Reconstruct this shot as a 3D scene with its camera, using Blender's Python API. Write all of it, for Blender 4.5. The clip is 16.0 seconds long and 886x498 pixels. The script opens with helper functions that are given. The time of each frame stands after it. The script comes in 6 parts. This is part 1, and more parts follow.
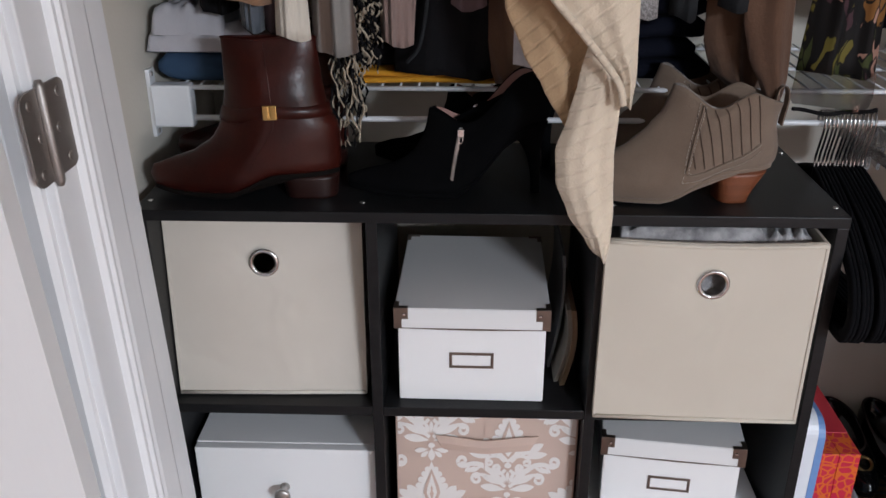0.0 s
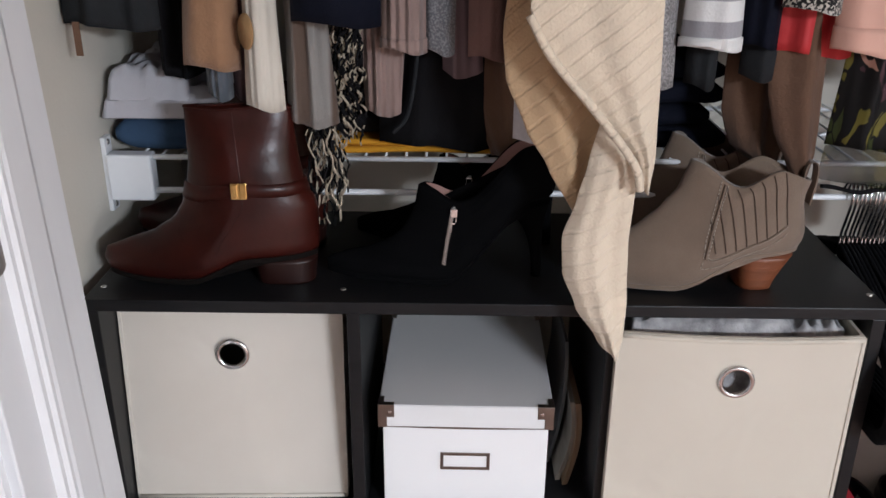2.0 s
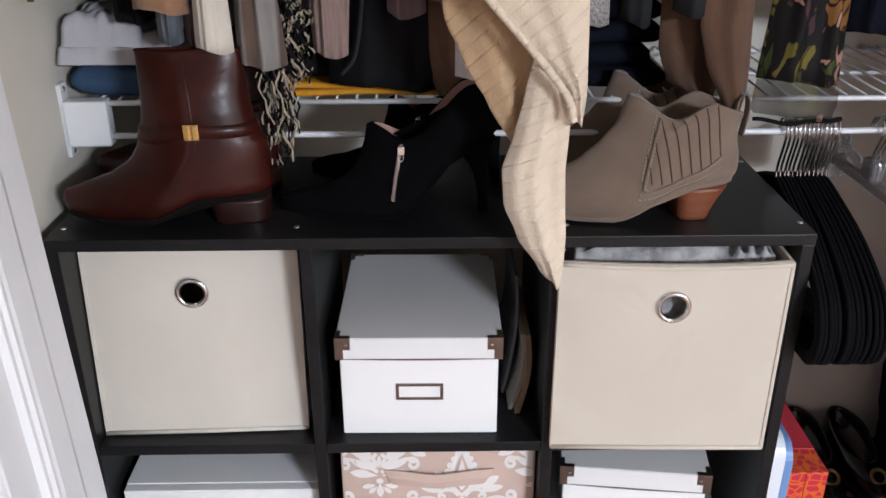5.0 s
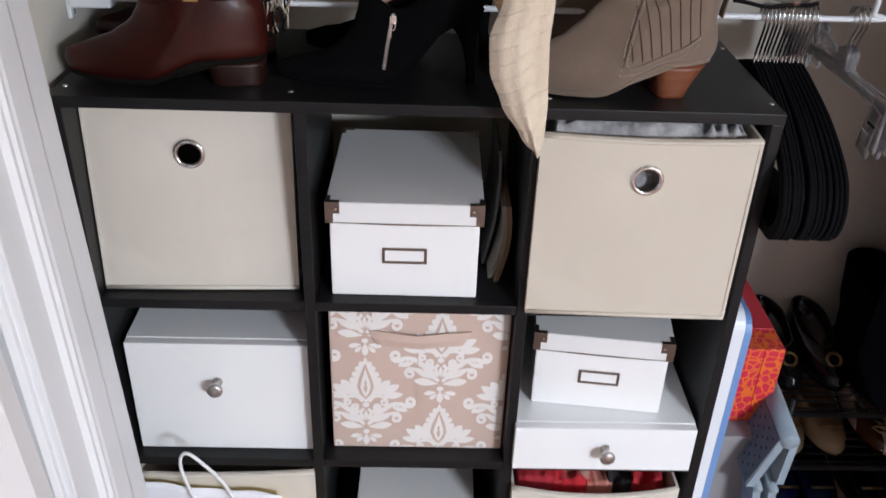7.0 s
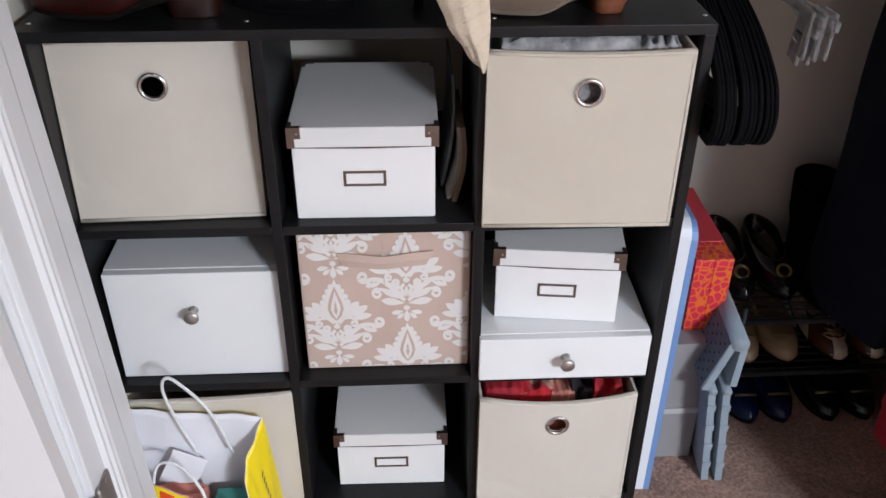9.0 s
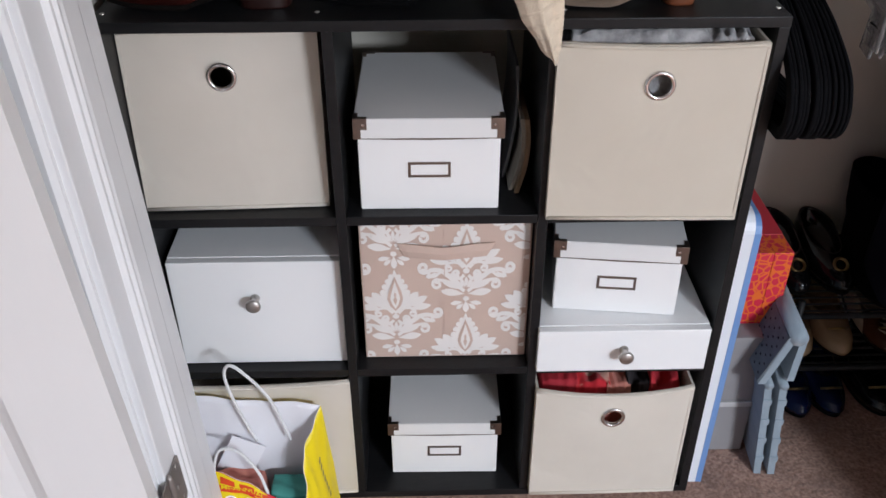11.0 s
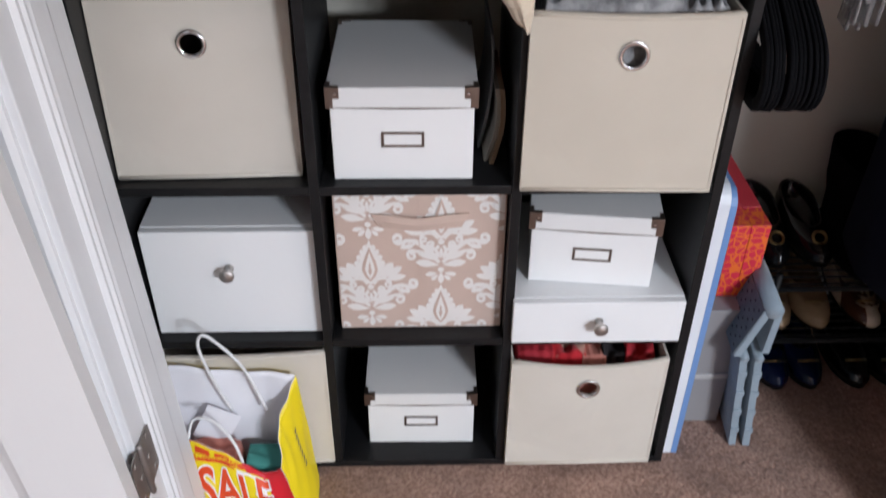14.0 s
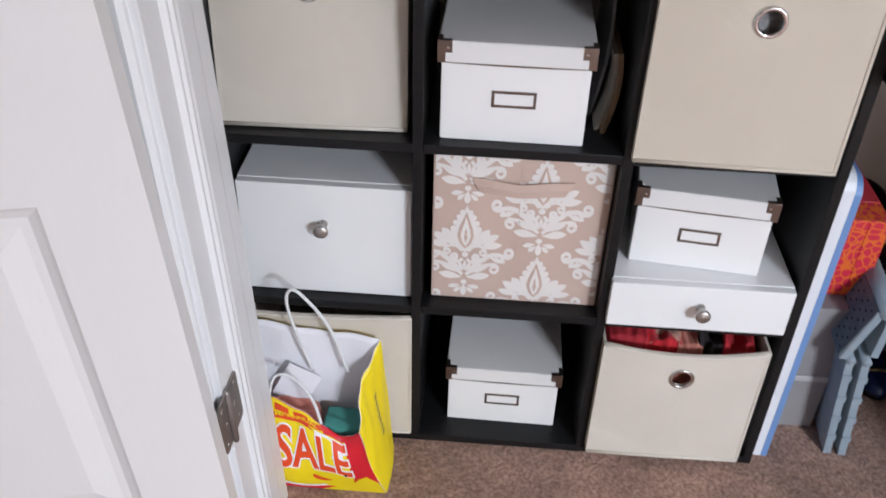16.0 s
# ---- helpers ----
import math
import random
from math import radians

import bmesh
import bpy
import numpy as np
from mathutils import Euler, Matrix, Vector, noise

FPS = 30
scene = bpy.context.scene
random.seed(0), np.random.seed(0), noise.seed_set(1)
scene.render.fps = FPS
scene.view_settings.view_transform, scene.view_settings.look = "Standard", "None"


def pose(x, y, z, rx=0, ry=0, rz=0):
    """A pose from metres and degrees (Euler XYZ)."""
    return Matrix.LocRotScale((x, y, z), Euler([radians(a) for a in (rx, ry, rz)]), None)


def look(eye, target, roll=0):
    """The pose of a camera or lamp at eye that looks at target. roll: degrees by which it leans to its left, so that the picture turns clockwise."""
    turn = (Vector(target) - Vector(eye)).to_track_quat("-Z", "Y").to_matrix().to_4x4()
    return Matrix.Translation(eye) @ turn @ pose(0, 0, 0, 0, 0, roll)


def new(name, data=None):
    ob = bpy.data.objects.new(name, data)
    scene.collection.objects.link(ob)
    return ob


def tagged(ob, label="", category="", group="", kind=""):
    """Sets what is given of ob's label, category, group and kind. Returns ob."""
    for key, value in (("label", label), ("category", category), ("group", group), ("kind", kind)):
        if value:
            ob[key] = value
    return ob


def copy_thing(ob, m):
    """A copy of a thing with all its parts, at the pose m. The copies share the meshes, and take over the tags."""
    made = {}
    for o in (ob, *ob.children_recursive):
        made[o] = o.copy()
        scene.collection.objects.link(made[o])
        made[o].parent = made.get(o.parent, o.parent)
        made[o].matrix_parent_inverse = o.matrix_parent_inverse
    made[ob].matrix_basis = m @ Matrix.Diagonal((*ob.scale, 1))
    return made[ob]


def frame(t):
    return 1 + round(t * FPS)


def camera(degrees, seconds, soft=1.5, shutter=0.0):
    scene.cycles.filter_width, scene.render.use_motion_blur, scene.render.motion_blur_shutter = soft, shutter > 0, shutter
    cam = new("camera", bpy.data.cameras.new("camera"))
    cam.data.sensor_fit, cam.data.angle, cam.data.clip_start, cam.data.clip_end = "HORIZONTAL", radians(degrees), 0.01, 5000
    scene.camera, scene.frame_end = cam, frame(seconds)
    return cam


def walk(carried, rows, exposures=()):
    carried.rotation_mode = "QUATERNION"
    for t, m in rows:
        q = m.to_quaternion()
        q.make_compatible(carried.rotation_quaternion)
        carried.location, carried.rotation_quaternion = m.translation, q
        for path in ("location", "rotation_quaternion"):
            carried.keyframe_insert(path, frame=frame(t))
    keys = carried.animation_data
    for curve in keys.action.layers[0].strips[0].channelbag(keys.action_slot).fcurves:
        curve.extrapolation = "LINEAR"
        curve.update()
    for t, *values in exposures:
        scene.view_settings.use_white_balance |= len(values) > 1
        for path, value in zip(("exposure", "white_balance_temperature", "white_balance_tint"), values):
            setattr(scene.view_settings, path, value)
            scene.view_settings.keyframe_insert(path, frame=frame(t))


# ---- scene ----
cam = camera(53.5, 16.0, shutter=0.5)
PATH = [
    (0, (-0.021, -1.033, 1.332), (-0.084, 0.786, 0.502), -0.1),
    (0.5, (-0.025, -1.015, 1.324), (-0.067, 0.809, 0.507), 0.1),
    (1, (-0.021, -0.99, 1.337), (-0.068, 0.89, 0.657), 1.1),
    (1.5, (-0.03, -0.934, 1.336), (-0.057, 0.928, 0.606), 0.3),
    (2, (-0.039, -0.891, 1.351), (-0.056, 0.953, 0.577), 0.4),
    (2.5, (-0.027, -0.906, 1.359), (-0.019, 0.924, 0.551), 0.8),
    (3, (-0.035, -0.904, 1.34), (-0.053, 0.886, 0.448), -0.6),
    (3.5, (-0.035, -0.908, 1.34), (-0.03, 0.908, 0.502), 0.9),
    (3.7, (-0.029, -0.917, 1.343), (-0.027, 0.904, 0.514), 1.0),
    (5.8, (0.007, -0.951, 1.328), (0.039, 0.838, 0.434), -0.8),
    (6, (0.008, -0.957, 1.327), (0.042, 0.815, 0.401), -0.3),
    (6.5, (-0.001, -0.98, 1.316), (0.043, 0.759, 0.329), 2.1),
    (7, (0.004, -1.017, 1.312), (0.055, 0.7, 0.288), 2.1),
    (7.5, (-0.001, -1.06, 1.31), (0.039, 0.638, 0.253), 1.4),
    (8, (0.007, -1.071, 1.311), (0.062, 0.602, 0.215), 0.2),
    (8.5, (0.035, -1.094, 1.29), (0.145, 0.571, 0.187), 1.3),
    (8.7, (0.038, -1.106, 1.29), (0.138, 0.563, 0.192), 0.6),
    (10.8, (-0.024, -1.108, 1.291), (0.031, 0.575, 0.212), 0.2),
    (11, (-0.025, -1.1, 1.298), (0.014, 0.557, 0.179), -0.1),
    (11.5, (-0.03, -1.105, 1.311), (-0.022, 0.578, 0.23), 0.7),
    (12, (-0.029, -1.109, 1.308), (-0.05, 0.573, 0.226), 0.6),
    (12.5, (-0.023, -1.11, 1.299), (-0.044, 0.557, 0.195), 0.1),
    (13, (-0.024, -1.114, 1.298), (-0.052, 0.545, 0.181), -0.2),
    (13.5, (-0.015, -1.118, 1.282), (0.006, 0.556, 0.187), 0.2),
    (14, (0.006, -1.095, 1.295), (0.057, 0.523, 0.121), 0.5),
    (14.5, (-0.027, -1.093, 1.246), (-0.006, 0.44, -0.039), 1.0),
    (15, (-0.033, -1.08, 1.242), (-0.029, 0.466, -0.026), 1.8),
    (15.5, (-0.045, -1.079, 1.237), (-0.075, 0.485, -0.009), 1.5),
    (16, (-0.05, -1.089, 1.227), (-0.137, 0.526, 0.05), 1.8),
]
LIGHTNESS = [(0, -0.25), (1, -0.25), (1.5, -0.06), (2, 0.06), (2.5, 0.20), (3.5, 0.24), (6, 0.15), (8, 0.02), (11, -0.12), (14, -0.11), (15.5, -0.05), (16, -0.07)]
walk(cam, [(t, look(eye, target, roll)) for t, eye, target, roll in PATH], LIGHTNESS)

# ---- world and light ----
world = bpy.data.worlds.new("world")
scene.world = world
world.use_nodes = True
wn = world.node_tree
sky = wn.nodes.new("ShaderNodeTexSky")
sky.sky_type = "NISHITA"
sky.sun_disc = False
sky.sun_elevation, sky.sun_rotation = radians(35), radians(120)
wn.links.new(sky.outputs[0], wn.nodes["Background"].inputs[0])
wn.nodes["Background"].inputs[1].default_value = 0.1


def area(name, m, sx, sy, watts, colour):
    lamp = bpy.data.lights.new(name, "AREA")
    lamp.shape, lamp.size, lamp.size_y, lamp.energy, lamp.color = "RECTANGLE", sx, sy, watts, colour
    ob = new(name, lamp)
    ob.matrix_world = m
    return ob


# weak side fill, added without a known source; then daylight by the rear bedroom window
area("daylight_side", look((2.16, -1.40, 1.38), (0.0, 0.0, -5.0)), 0.9, 0.5, 6, (0.93, 0.92, 0.94))
area("daylight_rear", look((1.80, -3.3, 1.88), (0.0, 0.0, -24.0)), 0.6, 0.6, 211, (0.843, 0.925, 1.045))

# ---- materials ----


def mat(name, colour, rough=0.5, metal=0.0, second=None, scale=8.0, bump=0.0, bump_scale=200.0, stain=0.0, sheen=0.0, spec=0.5, stretch=(1, 1, 1), clear=0.0, alpha=None):
    """Principled surface with broad and fine colour variation and fine relief."""
    m = bpy.data.materials.new(name)
    m.use_nodes = True
    nt = m.node_tree
    b = nt.nodes["Principled BSDF"]
    b.inputs["Roughness"].default_value, b.inputs["Metallic"].default_value = rough, metal
    b.inputs["Specular IOR Level"].default_value = spec
    b.inputs["Sheen Weight"].default_value = sheen
    b.inputs["Coat Weight"].default_value = clear
    second = second or tuple(c * 0.86 for c in colour)
    tc = nt.nodes.new("ShaderNodeTexCoord")
    mp = nt.nodes.new("ShaderNodeMapping")
    mp.inputs["Scale"].default_value = stretch
    nt.links.new(tc.outputs["Object"], mp.inputs[0])
    broad = nt.nodes.new("ShaderNodeTexNoise")
    broad.inputs["Scale"].default_value, broad.inputs["Detail"].default_value = scale, 6
    fine = nt.nodes.new("ShaderNodeTexNoise")
    fine.inputs["Scale"].default_value, fine.inputs["Detail"].default_value = bump_scale, 4
    for n in (broad, fine):
        nt.links.new(mp.outputs[0], n.inputs["Vector"])
    mix = nt.nodes.new("ShaderNodeMix")
    mix.data_type = "RGBA"
    mix.inputs[6].default_value, mix.inputs[7].default_value = (*colour, 1), (*second, 1)
    ramp = nt.nodes.new("ShaderNodeMapRange")
    ramp.inputs[1].default_value, ramp.inputs[2].default_value = 0.35, 0.7
    add = nt.nodes.new("ShaderNodeMath")
    add.operation = "MULTIPLY_ADD"
    add.inputs[1].default_value = 0.35
    nt.links.new(fine.outputs[0], add.inputs[0])
    nt.links.new(broad.outputs[0], ramp.inputs[0])
    sub = nt.nodes.new("ShaderNodeMath")
    sub.operation = "MULTIPLY"
    sub.inputs[1].default_value = 0.75
    nt.links.new(ramp.outputs[0], sub.inputs[0])
    nt.links.new(sub.outputs[0], add.inputs[2])
    nt.links.new(add.outputs[0], mix.inputs[0])
    nt.links.new(mix.outputs[2], b.inputs["Base Color"])
    if bump:
        bp = nt.nodes.new("ShaderNodeBump")
        bp.inputs["Strength"].default_value, bp.inputs["Distance"].default_value = bump, 0.002
        nt.links.new(fine.outputs[0], bp.inputs["Height"])
        nt.links.new(bp.outputs[0], b.inputs["Normal"])
    m["b"] = b.name
    return m


def weave(name, colour, second, period, rough=0.9, strength=0.5, axis="X", sheen=0.2, angle=0.0):
    """Cloth with ribs that run across one axis."""
    m = mat(name, colour, rough, 0, second, 14, 0, 500, sheen=sheen, spec=0.2)
    nt = m.node_tree
    b = nt.nodes["Principled BSDF"]
    tc = nt.nodes.new("ShaderNodeTexCoord")
    mp = nt.nodes.new("ShaderNodeMapping")
    mp.inputs["Rotation"].default_value = (0, radians(angle), 0)
    w = nt.nodes.new("ShaderNodeTexWave")
    w.bands_direction = axis
    w.inputs["Scale"].default_value = 0.314 / period
    w.inputs["Distortion"].default_value = 0.6
    w.inputs["Detail Scale"].default_value = 3
    nt.links.new(tc.outputs["Object"], mp.inputs[0])
    nt.links.new(mp.outputs[0], w.inputs["Vector"])
    bp = nt.nodes.new("ShaderNodeBump")
    bp.inputs["Strength"].default_value, bp.inputs["Distance"].default_value = strength, 0.003
    nt.links.new(w.outputs["Fac"], bp.inputs["Height"])
    nt.links.new(bp.outputs[0], b.inputs["Normal"])
    return m


def flecked(name, a, c, scale, rough=0.9, bands=None, lo=0.45, hi=0.55):
    """Two yarn colours in flecks, or in bands along one axis."""
    m = mat(name, a, rough, 0, a, 10, 0.4, 300, sheen=0.2, spec=0.2)
    nt = m.node_tree
    b = nt.nodes["Principled BSDF"]
    tc = nt.nodes.new("ShaderNodeTexCoord")
    if bands:
        t = nt.nodes.new("ShaderNodeTexWave")
        t.bands_direction = bands
    else:
        t = nt.nodes.new("ShaderNodeTexNoise")
        t.inputs["Detail"].default_value = 3
    t.inputs["Scale"].default_value = scale
    nt.links.new(tc.outputs["Object"], t.inputs["Vector"])
    r = nt.nodes.new("ShaderNodeMapRange")
    r.inputs[1].default_value, r.inputs[2].default_value = lo, hi
    nt.links.new(t.outputs["Fac"], r.inputs[0])
    mix = nt.nodes.new("ShaderNodeMix")
    mix.data_type = "RGBA"
    mix.inputs[6].default_value, mix.inputs[7].default_value = (*a, 1), (*c, 1)
    nt.links.new(r.outputs[0], mix.inputs[0])
    nt.links.new(mix.outputs[2], b.inputs["Base Color"])
    return m


M_LAM = mat("black_laminate", (0.0075, 0.0075, 0.0085), 0.38, 0, (0.013, 0.013, 0.014), 30, 0.12, 400, spec=0.27, stretch=(1, 6, 6))
M_WALL = mat("wall_paint", (0.65, 0.61, 0.535), 0.85, 0, (0.615, 0.575, 0.50), 3, 0.15, 160)
M_ROOM = mat("room_paint", (0.46, 0.44, 0.42), 0.85, 0, (0.43, 0.41, 0.39), 2, 0.1, 160)
M_CEIL = mat("ceiling_paint", (0.80, 0.79, 0.77), 0.9, 0, (0.77, 0.76, 0.74), 2, 0.1, 160)
M_TRIM = mat("trim_paint", (0.76, 0.76, 0.77), 0.40, 0, (0.73, 0.73, 0.74), 5, 0.08, 90, stretch=(1, 1, 0.2))
M_DOOR = mat("door_paint", (0.79, 0.775, 0.77), 0.42, 0, (0.76, 0.745, 0.74), 3, 0.10, 120, stretch=(1, 1, 0.15))
M_BIN = mat("cream_fabric", (0.66, 0.61, 0.54), 0.9, 0, (0.61, 0.56, 0.49), 7, 0.18, 900, spec=0.15)
M_TAN = mat("beige_fabric", (0.615, 0.555, 0.47), 0.9, 0, (0.575, 0.515, 0.43), 7, 0.18, 900, spec=0.15)


def soften(m, scale, height):
    """Broad, shallow waves in soft cloth, under its fine relief."""
    nt = m.node_tree
    first = next(n for n in nt.nodes if n.type == "BUMP")
    tc = next(n for n in nt.nodes if n.type == "TEX_COORD")
    n = nt.nodes.new("ShaderNodeTexNoise")
    n.inputs["Scale"].default_value, n.inputs["Detail"].default_value, n.inputs["Distortion"].default_value = scale, 2, 0.6
    b = nt.nodes.new("ShaderNodeBump")
    b.inputs["Strength"].default_value, b.inputs["Distance"].default_value = 0.6, height
    nt.links.new(tc.outputs["Object"], n.inputs["Vector"])
    nt.links.new(n.outputs[0], b.inputs["Height"])
    nt.links.new(b.outputs[0], first.inputs["Normal"])


soften(M_BIN, 9, 0.009)
soften(M_TAN, 9, 0.009)
M_BOX = mat("white_board", (0.86, 0.855, 0.85), 0.55, 0, (0.83, 0.825, 0.82), 6, 0.05, 250)
M_LID = mat("grey_white_board", (0.79, 0.785, 0.78), 0.5, 0, (0.76, 0.755, 0.75), 5, 0.06, 250)
M_WLAM = mat("white_laminate", (0.85, 0.855, 0.86), 0.32, 0, (0.825, 0.83, 0.835), 4, 0.03, 250)
M_NICKEL = mat("brushed_nickel", (0.60, 0.575, 0.55), 0.40, 1.0, (0.45, 0.42, 0.40), 30, 0.08, 500)
M_HINGE = mat("tarnished_nickel", (0.40, 0.37, 0.35), 0.52, 1.0, (0.33, 0.30, 0.28), 40, 0.1, 400)
M_BRONZE = mat("bronze_corner", (0.30, 0.25, 0.22), 0.36, 1.0, (0.22, 0.18, 0.16), 30, 0.08, 500)
M_CHROME = mat("chrome", (0.75, 0.75, 0.76), 0.12, 1.0, (0.68, 0.68, 0.69), 30)
M_GOLD = mat("gold_metal", (0.80, 0.56, 0.22), 0.22, 1.0, (0.65, 0.42, 0.15), 30)
M_WIRE = mat("white_vinyl_wire", (0.80, 0.81, 0.83), 0.35, 0, (0.75, 0.76, 0.78), 20)
M_LEATHER = mat("oxblood_leather", (0.050, 0.0080, 0.0050), 0.32, 0, (0.012, 0.0022, 0.0019), 14, 0.16, 120, spec=0.32, clear=0.0)
M_SOLE = mat("dark_sole", (0.006, 0.0045, 0.004), 0.9, spec=0.08, metal=0.0, second=None, scale=20, bump=0.2, bump_scale=150)
M_HEEL = mat("oxblood_heel", (0.022, 0.0055, 0.0042), 0.38, 0, (0.014, 0.004, 0.003), 20, 0.1, 200, stretch=(1, 1, 12))
M_SUEDE_BK = mat("black_suede", (0.0022, 0.0022, 0.0025), 0.95, 0, (0.004, 0.004, 0.0045), 16, 0.2, 500, sheen=0.0, spec=0.03)
M_PINK_LIN = mat("pink_lining", (0.34, 0.18, 0.15), 0.7, 0, (0.28, 0.14, 0.12), 20)
M_SUEDE_TN = mat("taupe_suede", (0.205, 0.15, 0.112), 0.92, 0, (0.15, 0.108, 0.08), 13, 0.3, 420, sheen=0.25, spec=0.12)
M_STACK = mat("stacked_wood", (0.23, 0.070, 0.028), 0.45, 0, (0.14, 0.042, 0.017), 6, 0.25, 30, stretch=(1, 1, 16))
M_STITCH = mat("pale_thread", (0.40, 0.345, 0.29), 0.8)
M_RED = mat("red_print", (0.62, 0.035, 0.055), 0.5)


def red_pattern():
    m = mat("red_orange_print", (0.60, 0.03, 0.06), 0.5)
    nt = m.node_tree
    b = nt.nodes["Principled BSDF"]
    tc = nt.nodes.new("ShaderNodeTexCoord")
    v = nt.nodes.new("ShaderNodeTexVoronoi")
    v.feature = "DISTANCE_TO_EDGE"
    v.inputs["Scale"].default_value, v.inputs["Randomness"].default_value = 68, 0.85
    r = nt.nodes.new("ShaderNodeMapRange")
    r.inputs[1].default_value, r.inputs[2].default_value = 0.075, 0.105
    mix = nt.nodes.new("ShaderNodeMix")
    mix.data_type = "RGBA"
    mix.inputs[6].default_value, mix.inputs[7].default_value = (0.82, 0.16, 0.02, 1), (0.68, 0.02, 0.06, 1)
    nt.links.new(tc.outputs["Object"], v.inputs["Vector"])
    nt.links.new(v.outputs["Distance"], r.inputs[0])
    nt.links.new(r.outputs[0], mix.inputs[0])
    nt.links.new(mix.outputs[2], b.inputs["Base Color"])
    return m


M_REDPAT = red_pattern()
M_GREYBOX = mat("grey_board", (0.30, 0.285, 0.285), 0.6, 0, (0.27, 0.255, 0.255), 5, 0.05, 250)
M_GREYBAND = mat("pale_grey_board", (0.50, 0.48, 0.47), 0.6)
M_SLIP = mat("grey_blue_felt", (0.30, 0.36, 0.41), 0.9, 0, (0.25, 0.31, 0.36), 12, 0.5, 300, sheen=0.2, spec=0.1)
M_SLIPDK = mat("grey_grip_rubber", (0.20, 0.23, 0.25), 0.8, 0, (0.15, 0.18, 0.20), 40, 0.4, 300, spec=0.2)
M_BOARDW = mat("white_panel", (0.80, 0.83, 0.88), 0.4, 0, (0.76, 0.79, 0.85), 6)
M_BOARDB = mat("blue_panel", (0.17, 0.31, 0.60), 0.45, 0, (0.14, 0.27, 0.54), 6)
M_DAMASK = mat("taupe_canvas", (0.60, 0.455, 0.385), 0.92, 0, (0.56, 0.42, 0.355), 9, 0.25, 800, spec=0.1)
soften(M_DAMASK, 10, 0.006)
M_MOTIF = mat("white_print", (0.80, 0.76, 0.73), 0.9, 0, (0.76, 0.72, 0.69), 15, 0.2, 800, spec=0.1)
M_VELVET = mat("black_velvet", (0.004, 0.004, 0.005), 0.9, 0, (0.006, 0.006, 0.007), 30, 0.3, 500, sheen=0.0, spec=0.08)
M_PLASTIC = mat("clear_grey_plastic", (0.88, 0.86, 0.86), 0.05, 0, (0.80, 0.78, 0.79), 30)
M_PLASTIC.node_tree.nodes["Principled BSDF"].inputs["Transmission Weight"].default_value = 0.85
M_YELLOW = mat("yellow_paper", (0.92, 0.72, 0.01), 0.45, 0, (0.86, 0.65, 0.01), 8, 0.1, 100)
M_REDP = mat("red_paper", (0.72, 0.015, 0.03), 0.45, 0, (0.64, 0.012, 0.025), 8, 0.1, 100)
M_ORANGE = mat("orange_red_ink", (0.80, 0.075, 0.015), 0.5)
M_INK = mat("black_ink", (0.01, 0.01, 0.01), 0.5)
M_WHITEP = mat("white_paper", (0.87, 0.86, 0.89), 0.6, 0, (0.82, 0.81, 0.85), 8, 0.1, 60)
M_TEAL = mat("teal_cloth", (0.06, 0.28, 0.24), 0.8, 0, (0.04, 0.21, 0.18), 12, 0.2, 200)
M_RACK = mat("black_steel", (0.008, 0.008, 0.009), 0.5, 0, None, 30, 0.1, 300, spec=0.3)
M_CORD = mat("white_cord", (0.82, 0.82, 0.82), 0.7, 0, None, 200)


# ---- mesh helpers ----
def finish(ob, smooth):
    if smooth:
        for p in ob.data.polygons:
            p.use_smooth = True


def part(name, bm, material, parent=None, label="", smooth=False):
    me = bpy.data.meshes.new(name)
    bmesh.ops.recalc_face_normals(bm, faces=bm.faces)
    bm.to_mesh(me)
    bm.free()
    for m in material if isinstance(material, (list, tuple)) else (material,):
        me.materials.append(m)
    ob = new(name, me)
    finish(ob, smooth)
    if parent is not None:
        ob.parent = parent
    if label:
        ob["label"] = label
    return ob


def thing(name, label, category, m=None, group="", kind=""):
    ob = new(name)
    ob.empty_display_size = 0.05
    if m is not None:
        ob.matrix_world = m
    return tagged(ob, label, category, group, kind)


def block(x0, x1, y0, y1, z0, z1, bevel=0.0015, bm=None, segs=2):
    own = bmesh.new()
    bmesh.ops.create_cube(own, size=1)
    bmesh.ops.scale(own, vec=(x1 - x0, y1 - y0, z1 - z0), verts=own.verts)
    bmesh.ops.translate(own, vec=((x0 + x1) / 2, (y0 + y1) / 2, (z0 + z1) / 2), verts=own.verts)
    if bevel:
        bmesh.ops.bevel(own, geom=own.edges[:], offset=bevel, segments=segs, affect="EDGES", profile=0.5)
    if bm is None:
        return own
    join(bm, own)
    return bm


def join(bm, other, m=None):
    me = bpy.data.meshes.new("tmp")
    other.to_mesh(me)
    other.free()
    if m is not None:
        me.transform(m)
    bm.from_mesh(me)
    bpy.data.meshes.remove(me)
    return bm


def loft(rings, closed=True, cap0=True, cap1=True, bm=None):
    """A skin over rings of equal count."""
    bm = bm or bmesh.new()
    vs = [[bm.verts.new(p) for p in r] for r in rings]
    n = len(rings[0])
    for a, b in zip(vs, vs[1:]):
        for i in range(n if closed else n - 1):
            j = (i + 1) % n
            bm.faces.new((a[i], a[j], b[j], b[i]))
    if closed and cap0:
        bm.faces.new(vs[0][::-1])
    if closed and cap1:
        bm.faces.new(vs[-1])
    return bm


